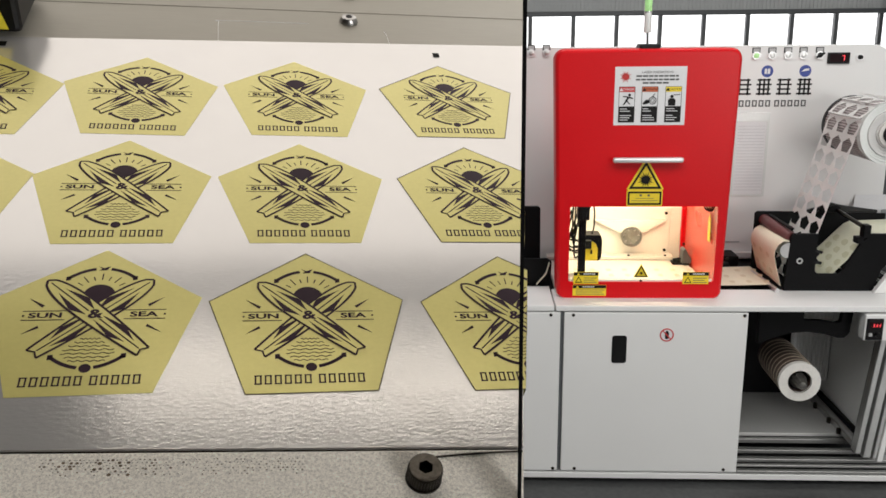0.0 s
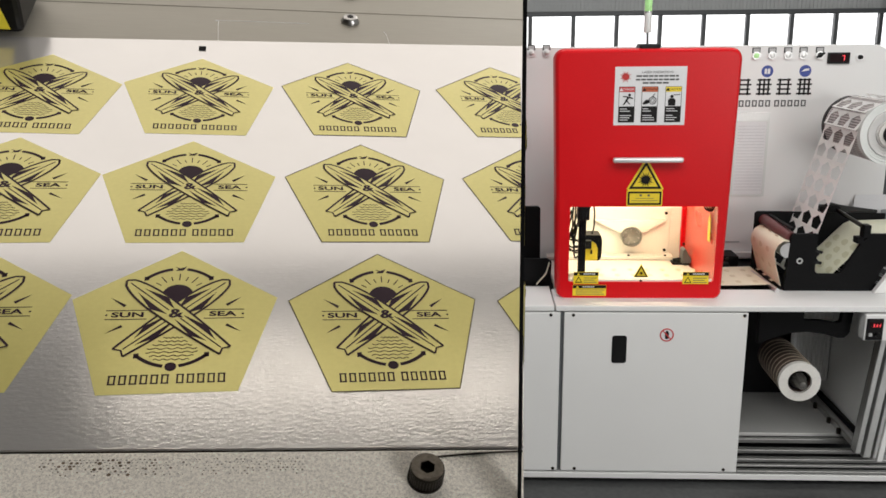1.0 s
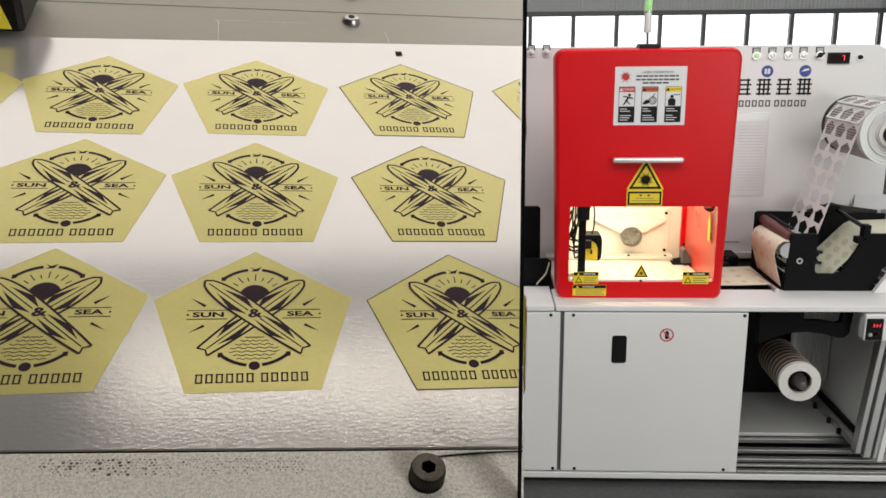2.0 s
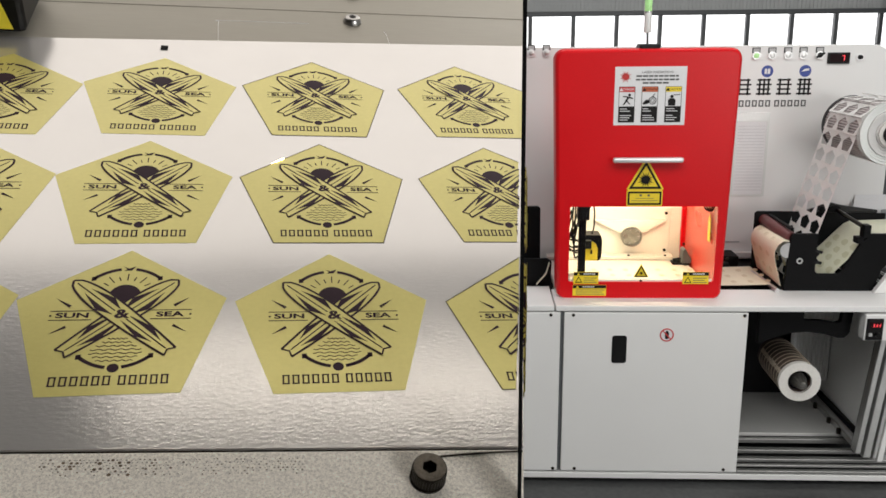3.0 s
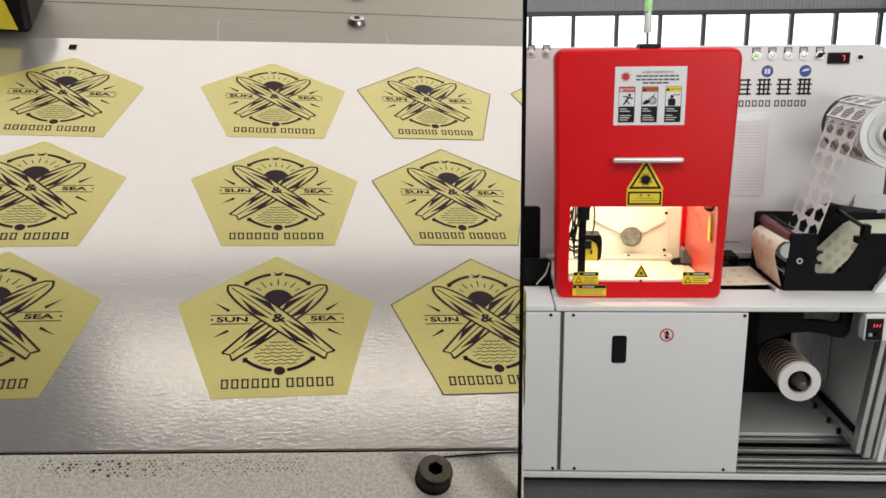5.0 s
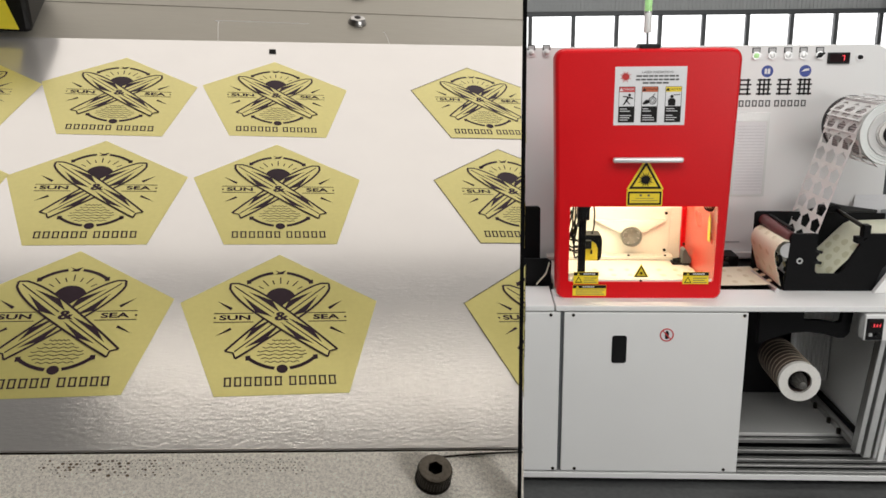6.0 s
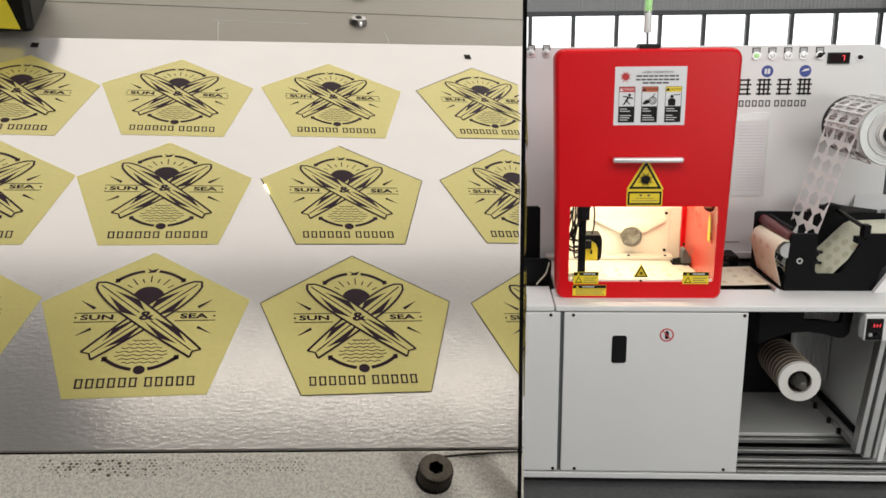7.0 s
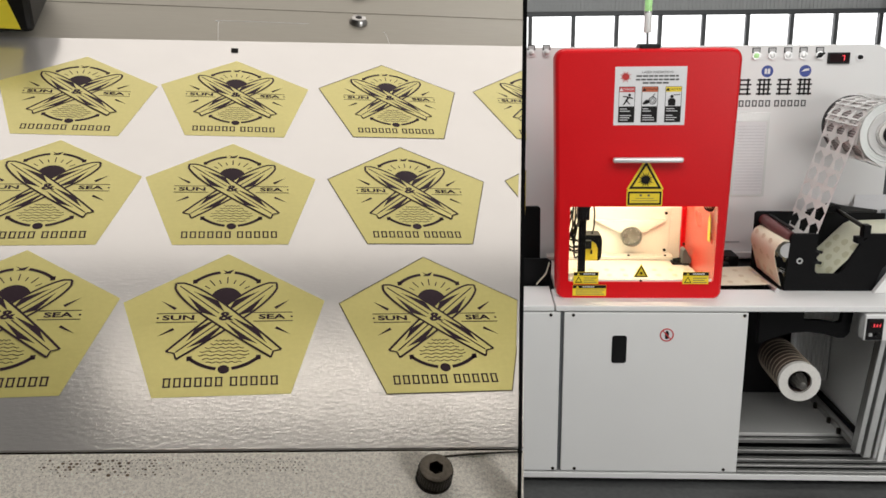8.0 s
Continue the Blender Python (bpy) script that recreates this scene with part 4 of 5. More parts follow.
def web_unit():
    """Black side-plated unit with its rollers and the label web running through it."""
    t = thing("separator_unit", 1.2, 0.5, TOP, "black side-plated separating unit with rollers", "machine unit")
    plate = [(1.0443, 0.872), (1.4516, 0.872), (1.4659, 0.9144), (1.4874, 0.9809), (1.5437, 1.027), (1.6051, 1.0525), (1.6051, 1.1446), (1.426, 1.1446), (1.38, 1.1037), (1.3002, 0.9604), (1.2828, 0.9533), (1.2009, 0.9533), (1.1835, 0.9656), (1.1815, 0.9963), (1.1937, 1.0167), (1.1835, 1.0321), (1.1978, 1.0495), (1.1835, 1.0679), (1.1804, 1.1457), (1.0679, 1.1457), (1.0587, 1.1293)]
    part("side_plate", prism(plate, 0.238, 0.258, bevel=0.003), "black_paint", t, "black front side plate with a deep notch")
    far = [(1.000, 0.862), (1.64, 0.862), (1.64, 1.17), (1.30, 1.178), (1.012, 1.182), (1.000, 1.172)]
    part("side_plate", prism(far, 0.585, 0.60, bevel=0.003), "black_paint", t, "black rear side plate")
    part("disc_badge", tube((1.1068, 0.239, 1.0178), (1.1068, 0.234, 1.0178), 0.014, seg=20), "alu", t, "round silver badge")
    part("badge_mark", tube((1.1068, 0.2345, 1.0178), (1.1068, 0.2335, 1.0178), 0.008, seg=16), "black_paint", t)
    for z in (1.0628, 1.0116):
        part("knob", tube((1.1753, 0.246, z), (1.2093, 0.242, z - 0.006), 0.009, 0.007, 12, 0.002), "black_plastic", t)
    part("red_roller", tube((1.069, 0.258, 1.122), (1.046, 0.585, 1.140), 0.027, seg=32), "roller_red", t, "dark red rubber roller", smooth=True)
    part("roller", tube((1.052, 0.240, 1.066), (1.042, 0.585, 1.07), 0.036, seg=32), "grey_paint", t, "grey web roller", smooth=True)
    part("bar", tube((1.005, 0.205, 0.884), (0.985, 0.52, 0.884), 0.011, seg=20), "alu", t, "aluminium turning bar", smooth=True)
    part("rail", box(1.062, 1.078, 0.259, 0.585, 1.160, 1.170, 0.002), "black_paint", t)
    # cross bar with its bracket above the web
    part("cross_bar", tube((1.385, 0.258, 1.178), (1.384, 0.57, 1.196), 0.010, seg=16), "dark_steel", t, "grey steel cross bar", smooth=True)
    part("bracket", box(1.3851, 1.4189, 0.238, 0.283, 1.1242, 1.1856, 0.004), "black_paint", t)
    part("bracket", box(1.3575, 1.3902, 0.238, 0.283, 1.0986, 1.1293, 0.004), "black_paint", t)
    part("clamp", box(1.30, 1.40, 0.54, 0.60, 1.185, 1.215, 0.006), "black_paint", t)
    cb = thing("black_cable", 1.3, 0.6, 1.21, "loose black cables over the unit", "cable")
    for k in range(4):
        part("cable", pipe([(1.26 + 0.02 * k, 0.60, 1.18), (1.33, 0.57 - 0.015 * k, 1.205 + 0.008 * k), (1.42, 0.58, 1.188 + 0.006 * k), (1.60, 0.60, 1.178)], 0.008), "rubber", cb, smooth=True)
    # label web: off the table, round the bar, over the roller and down behind
    w = thing("label_web", 1.0, 0.38, TOP, "pale web of printed labels running over the rollers", "label web")
    front = [(1.026, 0.900), (1.012, 0.95), (0.997, 1.0), (0.987, 1.04), (0.987, 1.07), (1.000, 1.098), (1.024, 1.114), (1.05, 1.112)]
    part("hanging_web", sheet(front, 0.224, 0.572, 0.0015), "web_paper", w, "cream web hanging from the roller", smooth=True)
    part("table_web", sheet([(0.70, 0.886), (0.85, 0.888), (1.0, 0.892)], 0.275, 0.60, 0.001), "web_paper", w, "pale web over the table")
    back = [(1.22, 0.880), (1.290, 0.97), (1.355, 1.040), (1.410, 1.100), (1.432, 1.122), (1.460, 1.136), (1.70, 1.145)]
    part("rear_web", sheet(back, 0.26, 0.57, 0.0015), "web_green", w, "pale green-tinted rear web", smooth=True)
    d = Vector((0.065, 0.070)).normalized()
    for i in range(4):
        for j in range(3):
            q = Vector((1.276, 0.955)) + d * (0.050 * i)
            m = Matrix.Translation((q.x, 0.31 + 0.10 * j, q.y)) @ Matrix.Rotation(-math.atan2(d.y, d.x), 4, "Y")
            part("print_spot", prism([(-0.014, -0.026), (-0.017, 0.0), (-0.006, 0.028), (0.014, 0.022), (0.018, -0.01), (0.006, -0.028)], 0.0022, 0.0028, "z"), "web_spot_green", w, at=m)


web_unit()


def table_things():
    # gantry with the camera, cables, inside the hood
    g = thing("camera_gantry", 0.10, 0.3, TOP, "black slotted post carrying a scan camera", "camera stand")
    part("post", box(0.094, 0.128, 0.30, 0.33, 0.90, 1.35, 0.003), "black_paint", g)
    part("clamp", box(0.085, 0.14, 0.285, 0.335, 1.20, 1.29, 0.004), "black_plastic", g)
    part("arm", box(0.10, 0.16, 0.33, 0.37, 1.05, 1.09, 0.004), "black_plastic", g)
    part("camera_body", prism([(0.120, 0.985), (0.200, 0.985), (0.212, 1.00), (0.214, 1.085), (0.206, 1.112), (0.120, 1.112)], 0.36, 0.46, bevel=0.004), "black_plastic", g)
    part("yellow_label", prism([(0.128, 0.988), (0.192, 0.990), (0.192, 1.045), (0.184, 1.068), (0.168, 1.082), (0.150, 1.074), (0.136, 1.048)], 0.356, 0.359), "sign_yellow", g, "yellow warning label")
    part("label_mark", prism([(0.156, 1.020), (0.168, 1.021), (0.166, 1.040), (0.158, 1.040)], 0.3545, 0.356), "black_ink", g)
    c = thing("black_cable", 0.07, 0.35, 1.34, "bundle of thin black cables hanging in the hood", "cable")
    rnd = random.Random(2)
    for k in range(7):
        x = 0.055 + 0.016 * k
        lo = 1.02 + 0.09 * rnd.random()
        part("cable", pipe([(x, 0.36, 1.36), (x - 0.03 + 0.05 * rnd.random(), 0.37, 1.25), (0.045 + 0.05 * rnd.random(), 0.38, lo), (0.10, 0.39, lo - 0.03), (0.15, 0.40, 1.07)], 0.0042), "rubber", c, smooth=True)
    part("cable", pipe([(0.06, 0.33, 1.24), (0.035, 0.33, 1.16), (0.045, 0.33, 1.07), (0.09, 0.34, 1.03), (0.13, 0.36, 1.05)], 0.004), "rubber", c, smooth=True)
    part("cable", pipe([(0.14, 0.36, 1.33), (0.17, 0.37, 1.25), (0.175, 0.38, 1.16), (0.165, 0.39, 1.10)], 0.004), "rubber", c, smooth=True)
    # work bed inside the hood
    b = thing("work_bed", 0.33, 0.45, TOP, "pale lit work bed with the label web", "machine bed")
    part("bed", box(-0.02, 0.695, 0.15, 0.72, TOP - 0.002, 0.894, 0.003), "warm_metal", b)
    part("back_ledge", box(-0.02, 0.64, 0.725, 0.80, 0.894, 0.912, 0.003), "warm_metal", b)
    part("screw", tube((0.706, 0.786, 0.965), (0.706, 0.792, 0.965), 0.008, seg=10), "dark_steel", b)
    for x in (0.41, 0.60):
        part("screw", tube((x, 0.74, 0.912), (x, 0.74, 0.918), 0.007, seg=10), "dark_steel", b)
    n = thing("suction_nozzle", 0.66, 0.62, 0.93, "dark nozzle block at the edge of the bed", "nozzle")
    part("block", box(0.615, 0.70, 0.62, 0.68, 0.894, 0.907, 0.004), "black_plastic", n)
    part("funnel", prism([(0.655, 0.907), (0.704, 0.907), (0.704, 0.935), (0.690, 0.950), (0.672, 0.985), (0.660, 0.975)], 0.60, 0.67, bevel=0.004), "frame_grey", n, "grey bent sheet funnel")
    part("spout", tube((0.620, 0.645, 0.912), (0.665, 0.640, 0.918), 0.010, 0.014, 16), "black_plastic", n, smooth=True)
    s = thing("warning_label", 0.70, 0.26, 1.2, "small yellow warning label on the inner side plate", "label")
    part("plate", prism([(0.27, 1.10), (0.31, 1.10), (0.31, 1.20), (0.29, 1.23), (0.27, 1.20)], 0.6965, 0.699, "x"), "sign_yellow", s)
    k = thing("cable_bundle", 0.68, 0.22, 1.27, "dark cable bundle in the hood's corner", "cable")
    for i in range(4):
        part("cable", pipe([(0.64 + 0.012 * i, 0.20, 1.29), (0.655 + 0.01 * i, 0.205, 1.268), (0.68, 0.21, 1.262), (0.698, 0.215, 1.285)], 0.004), "rubber", k, smooth=True)
    # black unit at the infeed side
    u = thing("infeed_unit", -0.2, 0.5, TOP, "black side plate of the infeed unit", "machine unit")
    part("side_plate", prism([(-0.5, 0.865), (-0.075, 0.865), (-0.078, 1.225), (-0.09, 1.235), (-0.5, 1.235)], 0.45, 0.47, bevel=0.004), "black_paint", u)
    part("foot", prism([(-0.30, 0.865), (-0.032, 0.865), (-0.028, 0.985), (-0.05, 1.0), (-0.30, 1.0)], 0.34, 0.36, bevel=0.003), "black_paint", u)
    part("web", sheet([(-0.10, 0.876), (-0.055, 0.93), (-0.04, 0.985)], 0.31, 0.337, 0.002), "web_paper", u, "edge of the infeed web")
    x = thing("white_guard", 1.6, 0.2, TOP, "white folded guard plate at the end of the worktop", "guard")
    part("plate", prism([(1.440, 0.873), (1.80, 0.873), (1.80, 1.13), (1.60, 1.085), (1.520, 1.000)], 0.196, 0.226, bevel=0.004), "white_paint", x)
    part("slot", box(1.535, 1.66, 0.193, 0.199, 0.968, 0.988), "black_paint", x)
    # dark blocks behind the web at the hood's side
    d = thing("drive_block", 0.85, 0.7, TOP, "black drive block between hood and unit", "machine part")
    part("block", box(0.745, 0.96, 0.66, 0.80, TOP - 0.004, 0.93, 0.004), "black_paint", d)
    part("block", box(0.79, 0.90, 0.62, 0.66, TOP - 0.004, 0.905, 0.004), "black_plastic", d)
    for i in range(2):
        x = 0.775 + 0.045 * i
        part("fitting", hollow((x, 0.655, 0.905), (x, 0.645, 0.905), 0.013, 0.007, 20), "frame_grey", d, "grey round fitting", smooth=True)
        part("wire", pipe([(x, 0.65, 0.918), (x + 0.01, 0.648, 0.935), (x + 0.03, 0.65, 0.928)], 0.003, 6), "rubber", d, smooth=True)
    for i in range(3):
        part("bolt", tube((0.80 + 0.05 * i, 0.655, 0.918), (0.80 + 0.05 * i, 0.665, 0.918), 0.008, seg=10), "dark_steel", d)


table_things()

# ---- the label bench ----
SPEED, PITCH, GAP = 0.10882, 0.07924, 0.02667      # film speed, label pitch, extra space after the eighth column
FOLD = Vector((0.114, -0.0895))                 # a point of the edge where the film turns down
ALONG, ACROSS = Vector((0.2348, 0.972)), Vector((0.972, -0.2348))


def fold_x(v):
    return FOLD.x + (v - FOLD.y) * ALONG.x / ALONG.y


def bolts():
    """The bolts of the plates: things of their own, which shake loose a little as the machine runs."""
    c = Vector((0.0826, -0.0768, 0))
    hd = thing("socket_bolt", 0, 0, 0, "dark socket-head bolt on the grainy front plate", "bolt", m=BENCH @ pose(c.x, c.y, 0.0012))
    part("washer", tube(c + Vector((0, 0, 0.0012)), c + Vector((0, 0, 0.0020)), 0.0060, seg=32), "dark_steel", hd, at=BENCH)
    hexa = [(c.x + 0.0028 * math.cos(math.tau * k / 6 + 0.3), c.y + 0.0028 * math.sin(math.tau * k / 6 + 0.3)) for k in range(6)]
    part("head", hollow(c + Vector((0, 0, 0.002)), c + Vector((0, 0, 0.0072)), 0.0056, 0.0028, 42), "dark_steel", hd, "dark knurled bolt head", at=BENCH, smooth=True)
    part("socket", prism(hexa, 0.0022, 0.0034, "z"), "black_ink", hd, "black hexagonal socket", at=BENCH)
    circle, key = [], []
    for k in range(42):
        w = math.tau * k / 42
        reach = 0.0026 * math.cos(math.pi / 6) / math.cos((w - 0.3) % (math.pi / 3) - math.pi / 6)
        circle.append((c.x + 0.0053 * math.cos(w), c.y + 0.0053 * math.sin(w)))
        key.append((c.x + reach * math.cos(w), c.y + reach * math.sin(w)))
    part("top_face", ring_frame(circle, key, 0.0070, 0.0076, "z"), "worn_steel", hd, "scuffed bright top face", at=BENCH)
    # four tiny marks in lighter steel draw the glints on the head
    bm = bmesh.new()
    for k in range(4):
        w = -2.0 + 0.28 * k
        q = c + Vector((0.0042 * math.cos(w), 0.0042 * math.sin(w), 0))
        box(q.x - 0.0003, q.x + 0.0003, q.y - 0.0005, q.y + 0.0005, 0.0075, 0.0078, bm=bm)
    part("glint_marks", bm, "worn_steel", hd, "small lighter marks that stand for glints", at=BENCH)
    # knurled flank
    for k in range(36):
        w = math.tau * k / 36
        o = c + Vector((0.0056 * math.cos(w), 0.0056 * math.sin(w), 0))
        part("knurl", tube(o + Vector((0, 0, 0.0026)), o + Vector((0, 0, 0.0066)), 0.00026, seg=5), "dark_steel", hd, at=BENCH)
    out = [hd]
    for u, v, r in ((0.0845, 0.2545, 0.0060), (0.0875, 0.292, 0.0062)):
        b2 = thing("button_bolt", 0, 0, 0, "flat steel button-head bolt on the brushed plate", "bolt", "plate bolts", m=BENCH @ pose(u, v, -0.0014))
        part("head", tube((u, v, -0.0014), (u, v, 0.0022), r, r * 0.72, 32, 0.0006), "steel", b2, at=BENCH, smooth=True)
        part("socket", tube((u, v, 0.002), (u, v, 0.0024), 0.0022, seg=6), "black_ink", b2, at=BENCH)
        out.append(b2)
    return out


def bench():
    t = thing("label_bench", 0, 0, 0, "sloping steel label bench with bolted plates", "machine bench", m=BENCH)
    def edge(v0, v1, u0, n=2):
        return [(u0, v0), (fold_x(v0), v0), (fold_x(v1), v1), (u0, v1)]
    part("base", prism(edge(-0.30, 0.55, -1.35), -0.05, -0.004, "z"), "dark_steel", t, at=BENCH)
    fp = [(-1.35, -0.30), (fold_x(-0.30), -0.30), (fold_x(-0.0675), -0.0675), (-0.0492, -0.0588), (-1.35, 0.0086)]
    part("front_plate", prism(fp, -0.004, 0.0012, "z", 0.0006), "cast_plate", t, "grainy cast aluminium front plate", at=BENCH)
    rp = [(-1.35, 0.12), (-0.092, 0.2035), (fold_x(0.2235), 0.2235), (fold_x(0.2725), 0.2725), (-0.0751, 0.2605), (-1.35, 0.19)]
    part("rear_plate", prism(rp, -0.004, -0.0014, "z", 0.0004), "brushed_plate", t, "brushed steel rear plate", at=BENCH)
    up = [(-1.35, 0.1895), (-0.0751, 0.2599), (fold_x(0.2719), 0.2719), (fold_x(0.55), 0.55), (-1.35, 0.55)]
    part("upper_plate", prism(up, -0.0036, -0.0010, "z", 0.0003), "brushed_plate", t, "brushed steel upper plate", at=BENCH)
    # legs to the floor
    for u, v in ((-1.25, -0.25), (-1.25, 0.45), (-0.05, -0.26), (-0.05, 0.48)):
        q = BENCH @ Vector((u, v, -0.03))
        part("leg", box(q.x - 0.025, q.x + 0.025, q.y - 0.025, q.y + 0.025, 0, q.z - 0.005, 0.003), "alu", t)
    # soot specks of the laser along the front edge
    rnd = random.Random(7)
    bm = bmesh.new()
    for row in range(6):
        for k in range(58):
            u = -0.036 + 0.00140 * k + 0.0005 * (rnd.random() - 0.5) + 0.0007 * (row % 2)
            v = -0.0615 - (u + 0.0492) * 0.052 - 0.0011 * row - 0.0004 * rnd.random()
            heavy = max(0.0, 1 - abs(u + 0.018) / 0.03)
            if rnd.random() > 0.80 - 0.09 * row + 0.25 * heavy:
                continue
            r = 0.00014 + (0.00016 + 0.00034 * heavy) * rnd.random() ** 2
            flat(bm, [(u + r * 1.2 * math.cos(math.tau * n / 7), v + r * math.sin(math.tau * n / 7)) for n in range(7)], 0.00128 + 0.00001 * rnd.random())
    part("soot_specks", bm, "soot_brown", t, "brown soot specks", at=BENCH)
    for pts in ([(0.0077, 0.2188), (0.0070, 0.2415), (0.0075, 0.2452), (0.0094, 0.2469), (0.06, 0.2490)], [(0.1075, 0.2225), (0.1062, 0.2400), (0.1050, 0.2440)]):
        part("plate_joint", pipe([(a, b, -0.00132) for a, b in pts], 0.00015, 6), "satin", t, "fine rounded plate joint", at=BENCH)
    # fine steel rope in the joint
    part("wire", pipe([(0.088, -0.0688, 0.0012), (0.100, -0.0684, 0.0014), (0.110, -0.0683, 0.0014), (0.1185, -0.0685, 0.0014)], 0.0004, 6), "dark_steel", t, "thin twisted steel wire", at=BENCH)
    f = thing("label_film", 0, 0, 0, "silvery white film carrying printed labels over the bench", "film", m=BENCH)
    fl = [(-1.34, 0.010), (-0.0492, -0.0567), (fold_x(-0.0655), -0.0655), (fold_x(0.2320), 0.2320), (0.05, 0.2220), (-0.092, 0.2121), (-1.34, 0.1285)]
    part("sheet", prism(fl, -0.0012, 0.0, "z"), "silver_film", f, "silvery white film", at=BENCH)
    # warning-marked sensor box over the film's corner
    s = thing("sensor_box", 0, 0, 0, "black sensor box with a yellow warning label", "sensor", m=BENCH @ pose(-0.083, 0.184, 0.02))
    part("housing", box(-0.1403, -0.0924, 0.2095, 0.2641, 0.003, 0.0332, 0.003), "black_plastic", s, at=BENCH)
    part("label", prism([(-0.1382, 0.0057), (-0.0986, 0.0057), (-0.1051, 0.0300), (-0.1382, 0.0300)], 0.2087, 0.2094), "clean_yellow", s, "yellow warning label", at=BENCH)
    part("bracket", box(-0.1403, -0.129, 0.2630, 0.35, -0.001, 0.031, 0.002), "black_plastic", s, at=BENCH)
    return t


bench()
BOLTS = bolts()
SENSOR = bpy.data.objects["sensor_box"]


def partition():
    """Slim black bar, added as the dividing line between bench view and machine view."""
    def spot(px, py, k):
        return EYE + k * (AHEAD + SIDE * ((px - 784) / 1500) - UPWARD * ((py - 441) / 1500))
    b = bmesh.new()
    left = [spot(927.2, -150, 0.23), spot(927.2, -150, 0.24), spot(927.2, 1200, 0.24), spot(927.2, 1200, 0.23)]
    left[2].z = left[3].z = 0.0
    off = SIDE * (8.0 / 1500 * 0.23)
    lo = [b.verts.new(p) for p in left]
    hi = [b.verts.new(p + off) for p in left]
    b.faces.new(lo)
    b.faces.new(hi[::-1])
    for i in range(4):
        j = (i + 1) % 4
        b.faces.new((lo[i], hi[i], hi[j], lo[j]))
    solo("view_divider", b, "black_paint", "slim black bar added as the divider between two views", "upright", kind="structure")


partition()

# ---- printed labels ----
OUTLINE = [(0.0, 0.0351), (-0.0376, 0.0073), (-0.0234, -0.0390), (0.0234, -0.0390), (0.0376, 0.0073)]


def board_edge(a, b, half, k=26):
    """The outline of a surfboard from nose a to tail b, as left and right points."""
    a, b = Vector(a), Vector(b)
    d = b - a
    n = Vector((-d.y, d.x)).normalized()
    left, right = [], []
    for i in range(k + 1):
        s = i / k
        w = half * (math.sqrt(max(0.0, s / 0.35 * (2 - s / 0.35))) if s < 0.35 else 1 - 0.45 * ((s - 0.35) / 0.65) ** 1.7)
        left.append(a + d * s + n * w)
        right.append(a + d * s - n * w)
    return left, right, d, n


def draw_board(bm, a, b, z, fill):
    half = 0.0049
    left, right, d, n = board_edge(a, b, half)
    tail = [Vector(b) - d.normalized() * 0.0015]
    if fill:
        flat(bm, left + tail + right[::-1], z - 0.00004, 0)
    stroke(bm, left, 0.00092, z, 1)
    stroke(bm, right, 0.00092, z, 1)
    stroke(bm, [left[-1], tail[0], right[-1]], 0.0007, z, 1)
    stroke(bm, [Vector(a) + d * 0.04, Vector(b) - d * 0.04], 0.00055, z, 1)
    il, ir, _, _ = board_edge(a, b, half * 0.92)
    for side, s0, s1 in ((il, 4, 12), (ir, 4, 12), (il, 14, 23), (ir, 14, 22)):
        mid = [Vector(a) + d * (i / 26) + (side[i] - Vector(a) - d * (i / 26)) * 0.42 for i in range(27)]
        for i in range(s0, s1):
            f0, f1 = min(1, (i - s0) / 5 + 0.05), min(1, (i + 1 - s0) / 5)
            g0, g1 = min(f0, (s1 - i) / 3), min(f1, max(0.05, (s1 - i - 1) / 3))
            p0, p1 = mid[i].lerp(side[i], g0), mid[i + 1].lerp(side[i + 1], g1)
            flat(bm, (mid[i], mid[i + 1], p1, p0), z, 1)


